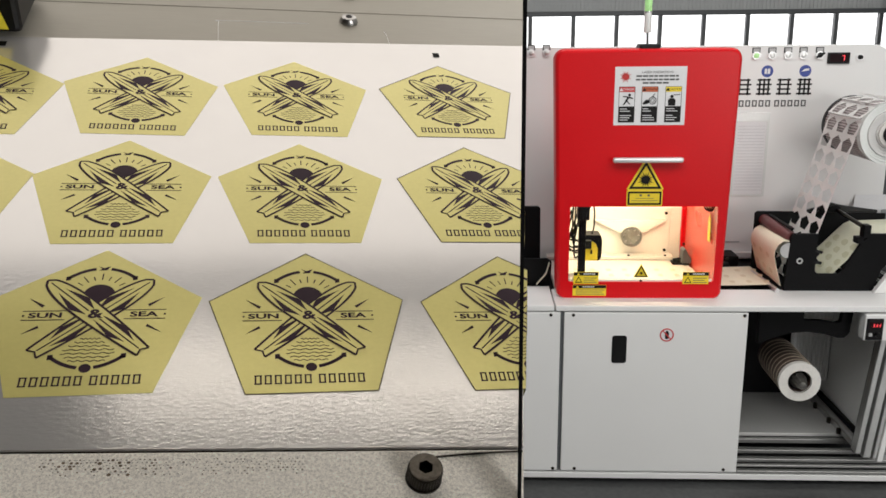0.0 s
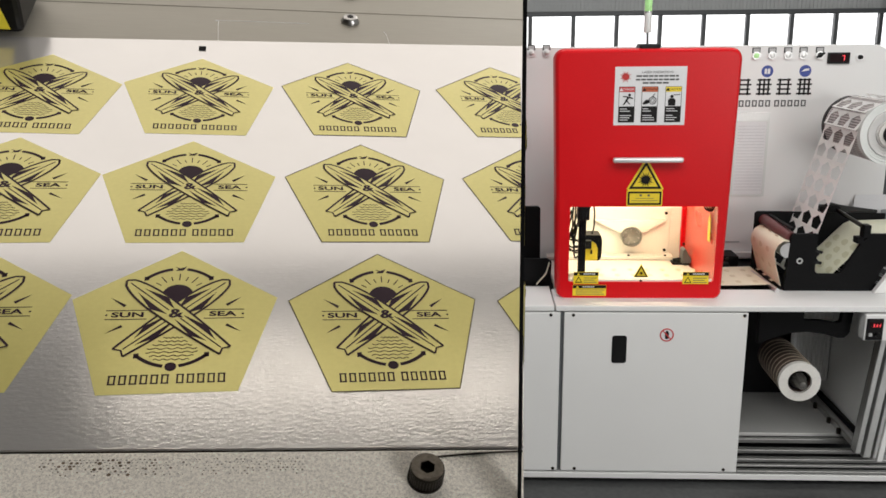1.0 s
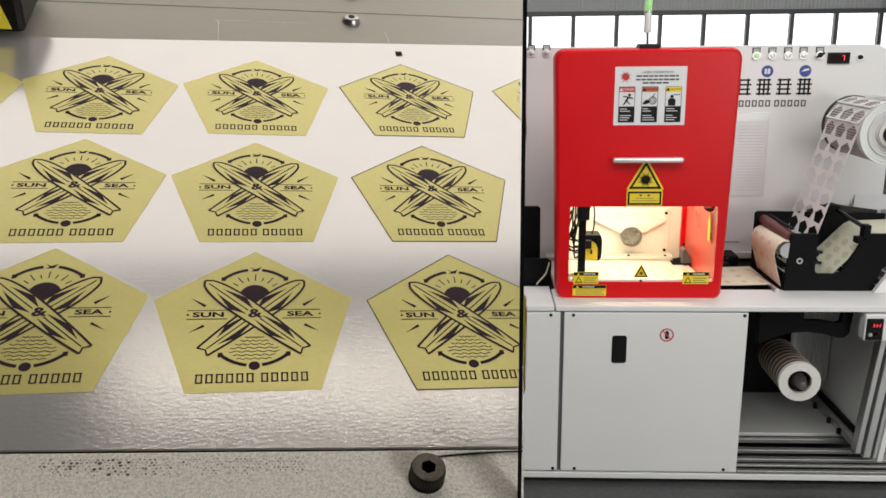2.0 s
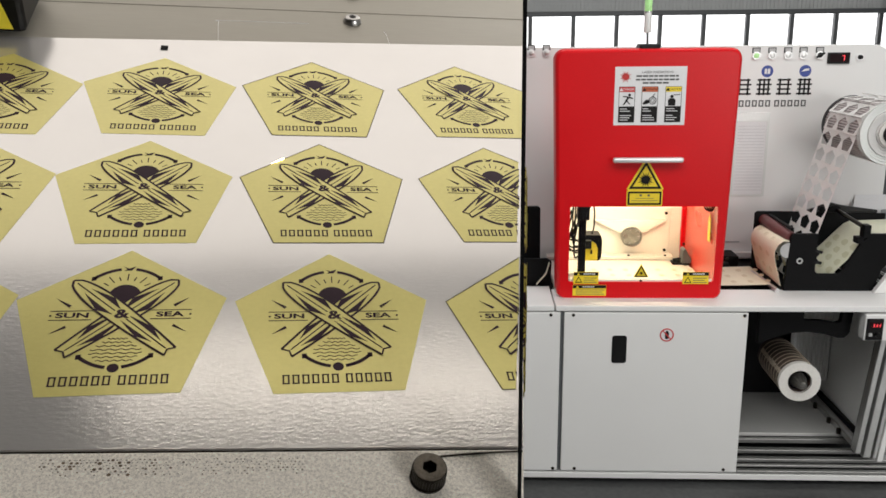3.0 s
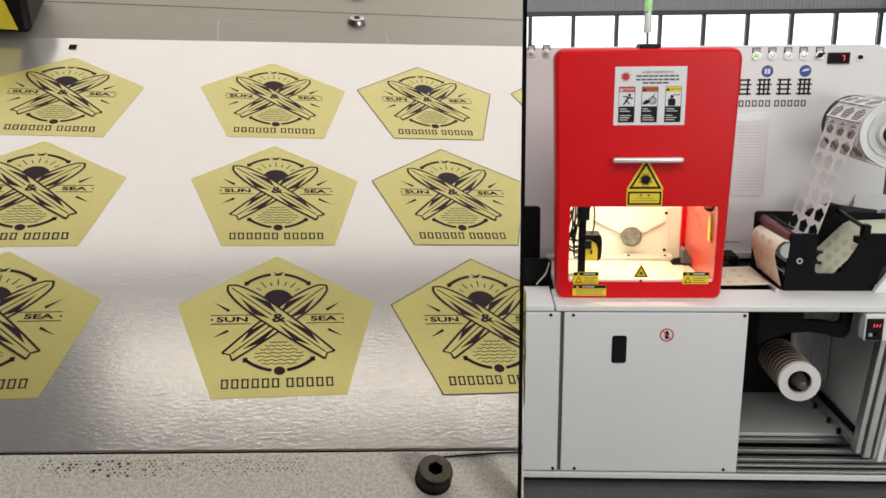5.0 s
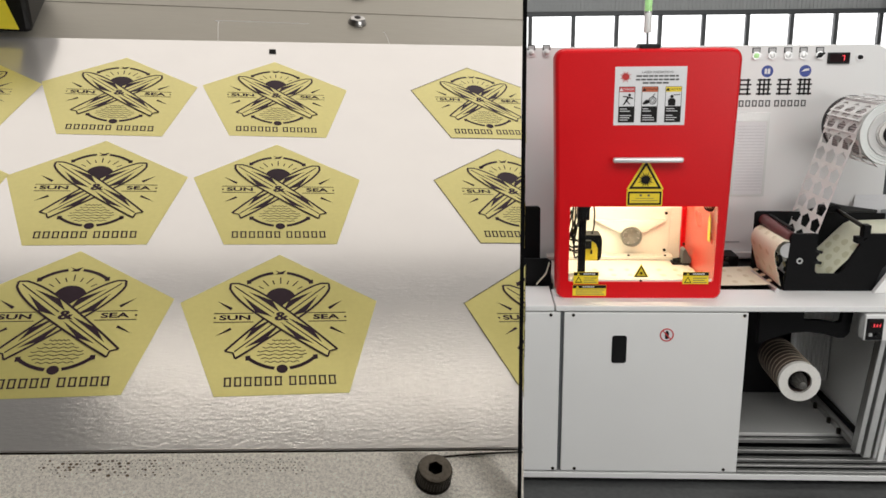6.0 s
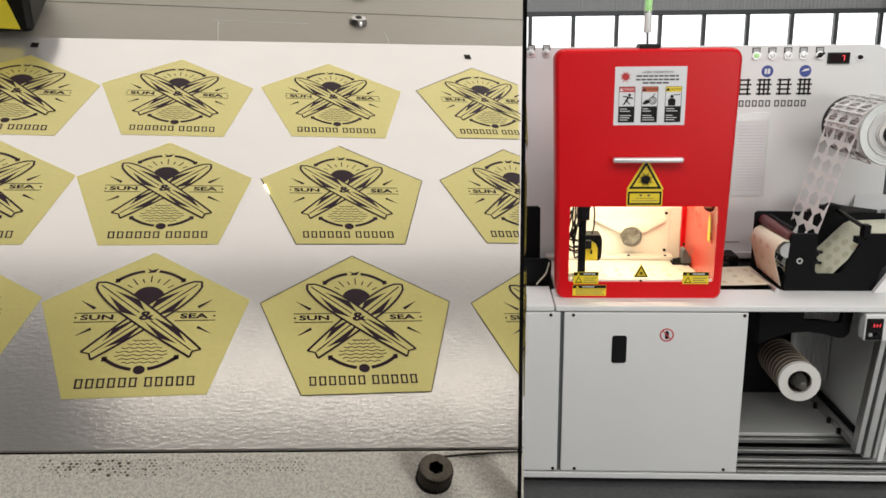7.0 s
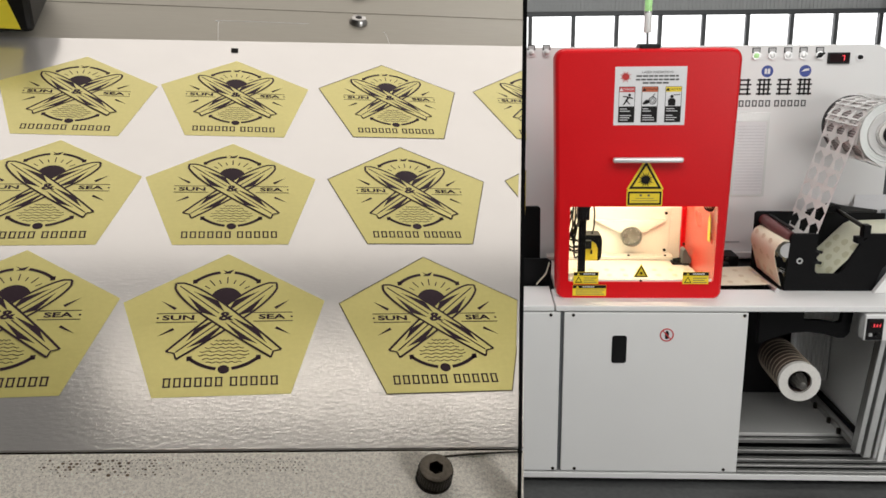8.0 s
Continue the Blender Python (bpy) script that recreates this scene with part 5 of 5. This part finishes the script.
def label_art():
    """One printed label: yellow pentagon, crossed boards, sun, waves and words."""
    bm = bmesh.new()
    flat(bm, OUTLINE, 0.00010, 0)
    z = 0.00018
    # sun and rays
    flat(bm, [(0.0062 * math.cos(radians(w)), 0.0085 + 0.0070 * math.sin(radians(w))) for w in range(-20, 201, 10)], z, 1)
    for w in range(25, 156, 16):
        r1 = 0.0133 if (w // 16) % 2 else 0.0118
        stroke(bm, [(0.0090 * math.cos(radians(w)), 0.0085 + 0.0095 * math.sin(radians(w))), (r1 * math.cos(radians(w)), 0.0085 + r1 * math.sin(radians(w)))], 0.00045, z, 1)
    # broken ring
    for base in (90, 270):
        for s0, s1 in ((-38, -8), (8, 38)):
            pts = [(0.0202 * math.cos(radians(base + w)), -0.0015 + 0.0262 * math.sin(radians(base + w))) for w in range(s0, s1 + 1, 5)]
            stroke(bm, pts, 0.0015, z, 1)
            e = pts[0] if abs(s0) > 20 else pts[-1]
            flat(bm, [(e[0] - 0.0009, e[1] - 0.0014), (e[0] + 0.0009, e[1] - 0.0010), (e[0] + 0.0009, e[1] + 0.0012), (e[0] - 0.0009, e[1] + 0.0010)], z, 1)
    # bird and shell
    flat(bm, [(-0.0022, 0.0262), (0.0, 0.0250), (0.0026, 0.0262), (0.0012, 0.0238), (-0.0018, 0.0236), (-0.0006, 0.0246)], z, 1)
    flat(bm, [(0.0021 * math.cos(math.tau * k / 12), -0.0278 + 0.0021 * math.sin(math.tau * k / 12)) for k in range(12)], z, 1)
    # waves
    for i in range(7):
        y = -0.0135 - i * 0.0018
        w = 0.0035 + 0.0018 * i if i < 4 else 0.0092 - 0.0014 * (i - 4)
        pts = [(-w + 2 * w * k / 20, y + 0.00035 * math.sin(k * 1.45 + i)) for k in range(21)]
        stroke(bm, pts, 0.00035, z, 1)
    # dashes at the corners
    for sx in (-1, 1):
        for p in ([(0.0185, 0.0042), (0.0193, 0.0030), (0.0246, 0.0082)], [(0.0187, -0.0076), (0.0193, -0.0064), (0.0246, -0.0108)]):
            flat(bm, [(sx * a, b) for a, b in p], z, 1)
        for y in (0.0012, -0.0035):
            stroke(bm, [(sx * 0.0105, y), (sx * 0.0256, y)], 0.0004, z, 1)
        flat(bm, [(sx * 0.0252 + 0.0005 * math.cos(k), -0.0012 + 0.0005 * math.sin(k)) for k in range(6)], z, 1)
    for text, x in (("SUN", -0.0175), ("SEA", 0.0175)):
        wd = words(text, 0.0036, 1.72, 0.030)
        wd.transform(Matrix.Translation((x, -0.0012, z)))
        for f in wd.faces:
            f.material_index = 1
        join(bm, wd)
    draw_board(bm, (0.0197, 0.0180), (-0.0190, -0.0205), 0.00024, True)
    draw_board(bm, (-0.0197, 0.0180), (0.0190, -0.0205), 0.00032, True)
    flat(bm, [(0.0034 * math.cos(math.tau * k / 14), -0.001 + 0.0030 * math.sin(math.tau * k / 14)) for k in range(14)], 0.00036, 0)
    wd = words("&", 0.0064, 1.25, 0.035)
    wd.transform(Matrix.Translation((0, -0.001, 0.0004)))
    for f in wd.faces:
        f.material_index = 1
    join(bm, wd)
    # maker's line at the foot as plain hollow blocks
    x = -0.0208
    for i in range(11):
        a, b, c, d = x, x + 0.0027, -0.0354, -0.0316
        stroke(bm, [(a, c), (b, c)], 0.0006, z, 1)
        stroke(bm, [(a, d), (b, d)], 0.0006, z, 1)
        stroke(bm, [(a + 0.0004, c), (a + 0.0004, d)], 0.0006, z + 0.00001, 1)
        stroke(bm, [(b - 0.0004, c), (b - 0.0004, d)], 0.0006, z + 0.00001, 1)
        x += 0.0036 + (0.0016 if i == 5 else 0)
    bmesh.ops.scale(bm, vec=(0.975, 0.975, 1.0), verts=[v for v in bm.verts if v.co.z > 0.00012])
    return bm


def label_kerf(side):
    """The dark line that the laser cuts along one side of a label, clockwise from the top."""
    bm = bmesh.new()
    a, b = Vector(OUTLINE[-side % 5]), Vector(OUTLINE[(-side - 1) % 5])
    d = (b - a).normalized() * 0.00018
    stroke(bm, [a - d, b + d], 0.00040, 0.00016, 0)
    return bm


EDGE = 0.0014        # the labels turn down this far past the film's edge
STRIP = 0.0046      # width of the rigid strips in which the labels bend over the edge


def slices(bm, name, materials):
    """Cuts a label into strips parallel to the bench's edge: a list of (trailing, leading, mesh)."""
    out = []
    lo = -0.0455
    for j in range(20):
        a, b = lo + j * STRIP, lo + (j + 1) * STRIP
        c = bm.copy()
        for at, way in ((a, -1), (b, 1)):
            no = Vector((ACROSS.x, ACROSS.y, 0)) * way
            bmesh.ops.bisect_plane(c, geom=c.verts[:] + c.edges[:] + c.faces[:], plane_co=Vector((ACROSS.x, ACROSS.y, 0)) * at, plane_no=no, clear_outer=True)
        if c.faces:
            me = bpy.data.meshes.new(name)
            c.to_mesh(me)
            for k in materials:
                me.materials.append(M[k])
            out.append((a, b, me))
        c.free()
    bm.free()
    return out


FACE_STRIPS = slices(label_art(), "face_strip", ("yellow_print", "purple_print"))
KERF_STRIPS = [slices(label_kerf(k), "cut_line", ("cut_brown",)) for k in range(5)]
# each row: place across the film, its slope and bend, turn of the labels and its change, lag along the film
ROWS_V = ((0.00111, -0.02876, 0.03875, -0.00544, -0.0690, -0.00069), (0.08178, 0.00664, 0.0068, 0.00679, -0.1147, -0.00007), (0.16283, 0.03327, -0.0063, 0.00817, 0.0599, 0.00015))
# the film's own unsteadiness: seconds, metres ahead, metres across
WANDER = ((0.0, 0.0, 0.0), (1.7, -0.0002, 0.0009), (2.8, -0.0005, 0.0004), (3.1, 0.0004, -0.0001), (3.5, 0.0001, -0.0016), (4.0, 0.0003, -0.0022), (4.7, -0.0002, -0.0021), (5.8, -0.0028, -0.0008), (8.0, -0.0034, -0.0009))


def wander(t):
    for (t0, a0, b0), (t1, a1, b1) in zip(WANDER, WANDER[1:]):
        if t <= t1:
            f = (t - t0) / (t1 - t0)
            return a0 + (a1 - a0) * f, b0 + (b1 - b0) * f
    return WANDER[-1][1:]


def label_place(row, col, t):
    """Place along and across the film, and turn in degrees."""
    v, slope, bow, turn, twist, lag = ROWS_V[row]
    x = 0.04953 + SPEED * t - col * PITCH - (GAP if col >= 8 else 0) + lag
    d = max(x - 0.035, -0.3)        # the film runs a little slower where it comes on
    ahead, over = wander(t)
    u = x + 0.35005 * d * d + 0.41912 * d ** 3 + ahead
    e = max(u - 0.035, -0.3)
    return u, v + slope * e + bow * e * e + over, math.degrees(turn + twist * e)


# when the laser begins to cut each label of a column, for the three rows, the near one first
CUTS = {-1: (-1.0, -1.0, -1.0), 0: (-0.5, 0.02, 0.18), 1: (0.81, 0.66, 0.51), 2: (1.52, 1.66, 1.80), 3: (2.50, 2.34, 2.18), 4: (3.02, 2.86, 2.70), 5: (4.07, 3.95, 3.80), 6: (4.24, 4.42, 4.58),
        7: (5.62, 5.46, 5.30), 8: (6.56, 6.40, 6.24), 9: (6.72, 6.88, 7.04), 10: (7.67, 7.53, 7.37)}
SIDE_TIME = 0.031       # seconds that the laser takes for one side of a label


def cut_time(row, col):
    return CUTS[col][row] if col in CUTS else 99.0


def bent(row, col, a, b, t):
    """The pose, in its label's space, of the strip from a to b at t: flat, sliding over the edge, or hanging."""
    u, v, _ = label_place(row, col, t)
    s = (u - FOLD.x) * ACROSS.x + (v - FOLD.y) * ACROSS.y - EDGE
    trail, lead = s + a, s + b
    if lead <= 0:
        return Matrix.Identity(4)
    pivot = Vector((ACROSS.x, ACROSS.y, 0)) * a
    angle = math.acos(max(0.0, min(1.0, -trail / (b - a))))
    turn = Matrix.Translation(pivot) @ Matrix.Rotation(angle, 4, Vector((ALONG.x, ALONG.y, 0))) @ Matrix.Translation(-pivot)
    if trail > 0:
        turn = Matrix.Translation(Vector((-ACROSS.x * trail, -ACROSS.y * trail, -trail))) @ turn
    return turn


LABELS = []
M["laser_glow"] = mat("laser_glow", (1.0, 0.86, 0.55), 0.5, var=0.0, emit=5.0, bump=0)
bm = prism([(-0.0066, 0.0), (-0.003, 0.00025), (0.0008, 0.00035), (0.0012, 0.0), (0.0008, -0.00035), (-0.003, -0.00025)], -0.0001, 0.0002, "z")
SPARK = solo("laser_spark", bm, "laser_glow", "small glowing spark where the laser cuts the film", "spark", at=None)


def labels():
    for col in range(-1, 14):
        for row in range(3):
            u, v, w = label_place(row, col, 0)
            t = thing("printed_label", 0, 0, 0, "yellow pentagonal printed label with crossed surfboards on silver film", "label", "printed labels on the film", m=BENCH @ pose(u, v, 0, 0, 0, w))
            strips = []
            for side, group in [(-1, FACE_STRIPS)] + (list(enumerate(KERF_STRIPS)) if col in CUTS else []):
                for a, b, me in group:
                    ob = new("face_strip" if side < 0 else "cut_line", me)
                    ob.parent = t
                    strips.append((side, a, b, ob))
            LABELS.append((row, col, t, strips))


labels()
MARKS = []


def marks():
    for k in range(-1, 6):
        bm = bmesh.new()
        flat(bm, [(-0.0019, -0.0025), (0.0019, -0.0025), (0.0019, 0.0025), (-0.0019, 0.0025)], 0.0003)
        ob = solo("registration_mark", bm, "mark_ink", "small black registration mark printed on the film", "print mark", "registration marks")
        MARKS.append((k, ob))


marks()

# ---- waste lattice that winds on the upper roll ----
LATTICE = []
FOOT, TANGENT = Vector((1.120, 0.93)), Vector((1.3150, 1.618))
CENTRE, REACH = Vector((1.458, 1.604)), 0.1438
CLIMB = (TANGENT - FOOT).length
STEP = 0.0800


def lattice_place(s):
    """Where a piece stands after s metres of its way up the film and round the roll."""
    d = (TANGENT - FOOT).normalized()
    lean = math.degrees(math.atan2(d.x, d.y))
    if s < 0:       # flat, on its way in behind the unit's side plate
        return pose(FOOT.x - s, 0.425, FOOT.y - 0.03) @ Matrix.Rotation(radians(-68), 4, "Y")
    if s <= CLIMB:
        p = FOOT + d * s
        return pose(p.x, 0.425, p.y) @ Matrix.Rotation(radians(lean), 4, "Y")
    w = (s - CLIMB) / REACH
    start = math.atan2(TANGENT.y - CENTRE.y, TANGENT.x - CENTRE.x)
    a = start - w
    return pose(CENTRE.x + REACH * math.cos(a), 0.425, CENTRE.y + REACH * math.sin(a)) @ Matrix.Rotation(radians(lean) + w, 4, "Y")


def lattice():
    bm = bmesh.new()
    # outlines of three pentagonal holes between thin webs, in the plane y (across), z (along)
    half, width = STEP / 2, 0.36
    cell = width / 3
    for k in range(3):
        y0 = -width / 2 + k * cell
        hole = [(y0 + cell * 0.5, half * 0.84), (y0 + cell * 0.07, half * 0.22), (y0 + cell * 0.22, -half * 0.80), (y0 + cell * 0.78, -half * 0.80), (y0 + cell * 0.93, half * 0.22)]
        rim = [(y0 + cell * 0.5, half), (y0, half), (y0, -half), (y0 + cell, -half), (y0 + cell, half)]
        o = [[bm.verts.new((x, p[0], p[1])) for p in rim] for x in (0.0, -0.0012)]
        h = [[bm.verts.new((x, p[0], p[1])) for p in hole] for x in (0.0, -0.0012)]
        for i in range(5):
            j = (i + 1) % 5
            bm.faces.new((o[0][i], o[0][j], h[0][j], h[0][i]))
            bm.faces.new((o[1][j], o[1][i], h[1][i], h[1][j]))
            bm.faces.new((h[0][i], h[0][j], h[1][j], h[1][i]))
    first = None
    for k in range(25):
        s = k * STEP - 0.88
        if first is None:
            first = solo("waste_lattice", bm, "web_white", "white lattice of waste film with pentagonal holes", "waste film", "lattice pieces", at=None)
            ob = first
        else:
            ob = copy_thing(first, Matrix.Identity(4))
        LATTICE.append((s, ob))


lattice()


# ---- prints that ride on the web through the hood and over the roller ----
WEB_WAY = [(-0.45, 0.845), (-0.04, 0.845), (0.03, 0.8955), (0.70, 0.8955), (0.80, 0.8905), (0.99, 0.8945), (1.0235, 0.902), (1.0105, 0.95), (0.9955, 1.0), (0.9855, 1.04), (0.9855, 1.07), (0.999, 1.099), (1.024, 1.1155), (1.06, 1.06), (1.08, 0.90), (1.08, 0.88)]
PRINTS = []


def web_place(s, y):
    for (ax, az), (bx, bz) in zip(WEB_WAY, WEB_WAY[1:]):
        ln = math.hypot(bx - ax, bz - az)
        if s <= ln or (bx, bz) == WEB_WAY[-1]:
            f = min(s / ln, 1.0)
            return pose(ax + (bx - ax) * f, y, az + (bz - az) * f) @ Matrix.Rotation(-math.atan2(bz - az, bx - ax), 4, "Y")
        s -= ln


def prints():
    first = None
    for k in range(29):
        for y in (0.325, 0.425, 0.525):
            if first is None:
                bm = prism([(0.014, 0.0), (0.006, 0.022), (-0.012, 0.015), (-0.012, -0.015), (0.006, -0.022)], -0.0003, 0.0004, "z")
                ob = first = solo("web_print", bm, "web_spot", "faint brown label print on the cream web", "label", "prints on the web")
            else:
                ob = copy_thing(first, Matrix.Identity(4))
            PRINTS.append((k * 0.08 - 0.62, y, ob))


prints()


def motions():
    # bolts and sensor box creep a little along the bench
    drift = [(0.0, 0.0, 0.0), (1.0, 0.0006, 0.05), (1.7, 0.0009, 0.10), (3.0, 0.0014, 0.15), (3.5, 0.0024, 0.18), (4.0, 0.0030, 0.22), (5.0, 0.0031, 0.30), (6.0, 0.0031, 0.38), (7.0, 0.0034, 0.44), (8.0, 0.0034, 0.46)]
    # the whole bench sways a little along its edge
    sway = {0.0: 0.0, 1.0: 0.0, 1.7: 0.0, 2.8: 0.0002, 3.0: 0.0, 3.5: -0.0005, 4.0: -0.0006, 4.5: -0.0005, 5.0: -0.0004, 6.0: -0.0003, 7.0: -0.0002, 8.0: -0.0002}
    for name in ("label_bench", "label_film"):
        ob = bpy.data.objects[name]
        walk(ob, [(t, BENCH @ pose(ALONG.x * b, ALONG.y * b, 0)) for t, b in sway.items()])
    for ob in BOLTS + [SENSOR]:
        home = ob.matrix_basis.copy()
        walk(ob, [(t, BENCH @ pose(0.08 + d, -0.07 + 2.0 * sway.get(t, 0.0), 0, 0, 0, -a) @ pose(-0.08, 0.07, 0) @ BENCH.inverted() @ home) for t, d, a in drift])
    beats = [0.0, 0.1] + [0.2 * k for k in range(1, 40)] + [7.9, 8.0]
    for row, col, ob, strips in LABELS:
        def sits(t):
            u, v, w = label_place(row, col, t)
            return BENCH @ pose(u, v, 0, 0, 0, w)
        walk(ob, [(t, sits(t)) for t in beats])
        way = []
        for n in range(241):
            u, v, _ = label_place(row, col, n / FPS)
            way.append((u - FOLD.x) * ACROSS.x + (v - FOLD.y) * ACROSS.y - EDGE)
        for side, a, b, strip in strips:
            ends = [(way[n] + a, way[n] + b) for n in range(241)]
            bends = [n for n in range(241) if ends[n][1] > 0 and ends[n][0] < 0]
            hangs = [n for n in range(241) if ends[n][0] >= 0]
            keys = {0, 240}
            if bends:
                keys |= {n for n in range(bends[0] - 1, bends[-1] + 2) if 0 < n < 240}
            if hangs:
                keys |= {n for n in [hangs[0] - 1, hangs[0], hangs[0] + 2, hangs[0] + 4, 237] + list(range(hangs[0] + 8, 240, 6)) if max(1, hangs[0] - 1) <= n < 240}
            still = not bends and not hangs
            cut = -1
            if side >= 0:
                cut = round((cut_time(row, col) + (side + 0.5) * SIDE_TIME) * FPS)
                keys |= {n for n in (cut - 1, cut) if 0 < n < 240}
            if still and cut <= 0:
                continue
            rows = []
            for n in sorted(keys):
                m = bent(row, col, a, b, n / FPS)
                if n < cut:     # the cut opens from below
                    m = pose(0, 0, -0.0009) @ m
                rows.append((n / FPS, m))
            walk(strip, rows)
    # the glowing point of the laser runs round each label, and rests under the film between the cuts
    rows = {0: BENCH @ pose(0.0, 0.03, -0.006), 240: BENCH @ pose(0.0, 0.16, -0.006)}
    for col in CUTS:
        for row in range(3):
            t0 = cut_time(row, col)
            first, last = math.ceil(t0 * FPS), math.floor((t0 + 5 * SIDE_TIME) * FPS)
            if first < 2:
                continue
            for n in range(first - 1, last + 2):
                t = n / FPS
                s = min(4.999, max(0.0, (t - t0) / SIDE_TIME))
                k = int(s)
                a, b = Vector(OUTLINE[-k % 5]), Vector(OUTLINE[(-k - 1) % 5])
                p = a.lerp(b, s - k)
                u, v, w = label_place(row, col, t)
                lit = first <= n <= last
                m = BENCH @ pose(u, v, 0, 0, 0, w) @ pose(p.x, p.y, 0.0004 if lit else -0.006, 0, 0, math.degrees(math.atan2(b.y - a.y, b.x - a.x)) if lit else 0)
                rows[n] = m
    walk(SPARK, [(n / FPS, rows[n]) for n in sorted(rows)])
    for k, ob in MARKS:
        def mark_place(t):
            x = -0.1103 + 0.1094 * t - k * 0.2397 - (0.0289 if k >= 2 else 0)
            d = max(x - 0.035, -0.2)
            u = x + 0.415 * d * d
            return u, 0.2082 + 0.045 * u + wander(t)[1]
        rows = []
        for n in sorted({0, 3, 237, 240} | set(range(15, 230, 15)) | {min(240, max(0, round((fold_x(0.215) - mark_place(0)[0]) / SPEED * FPS) + j)) for j in range(-2, 3)}):
            u, v = mark_place(n / FPS)
            s = (u - FOLD.x) * ACROSS.x + (v - FOLD.y) * ACROSS.y
            m = BENCH @ pose(u, v, 0)
            if s > -0.003:
                deep = max(0.0, s + 0.003)
                m = BENCH @ pose(u - ACROSS.x * (s + 0.003), v - ACROSS.y * (s + 0.003), -deep - 0.0005) @ Matrix.Rotation(radians(80 if deep > 0.002 else 40), 4, Vector((ALONG.x, ALONG.y, 0)))
            rows.append((n / FPS, m))
        walk(ob, rows)
    # rolls and fan turn, the lattice climbs
    beats = [0.25 * k for k in range(33)]
    for ob, m, radius in ((LOWER_ROLL, LOWER_M, 0.098), (UPPER_ROLL, UPPER_M, 0.147)):
        walk(ob, [(t, m @ Matrix.Rotation(SPEED * t / radius, 4, "Z")) for t in beats])
    for s, ob in LATTICE:
        walk(ob, [(t, lattice_place(s + SPEED * t)) for t in beats])
    for s, y, ob in PRINTS:
        walk(ob, [(t, web_place(max(0.0, s + SPEED * t), y)) for t in beats])
    fan = bpy.data.objects["fan_rotor"]
    home = fan.matrix_basis.copy()
    walk(fan, [(n / 30, home @ Matrix.Rotation(radians(71 * n), 4, "Y")) for n in range(0, 241)])


motions()
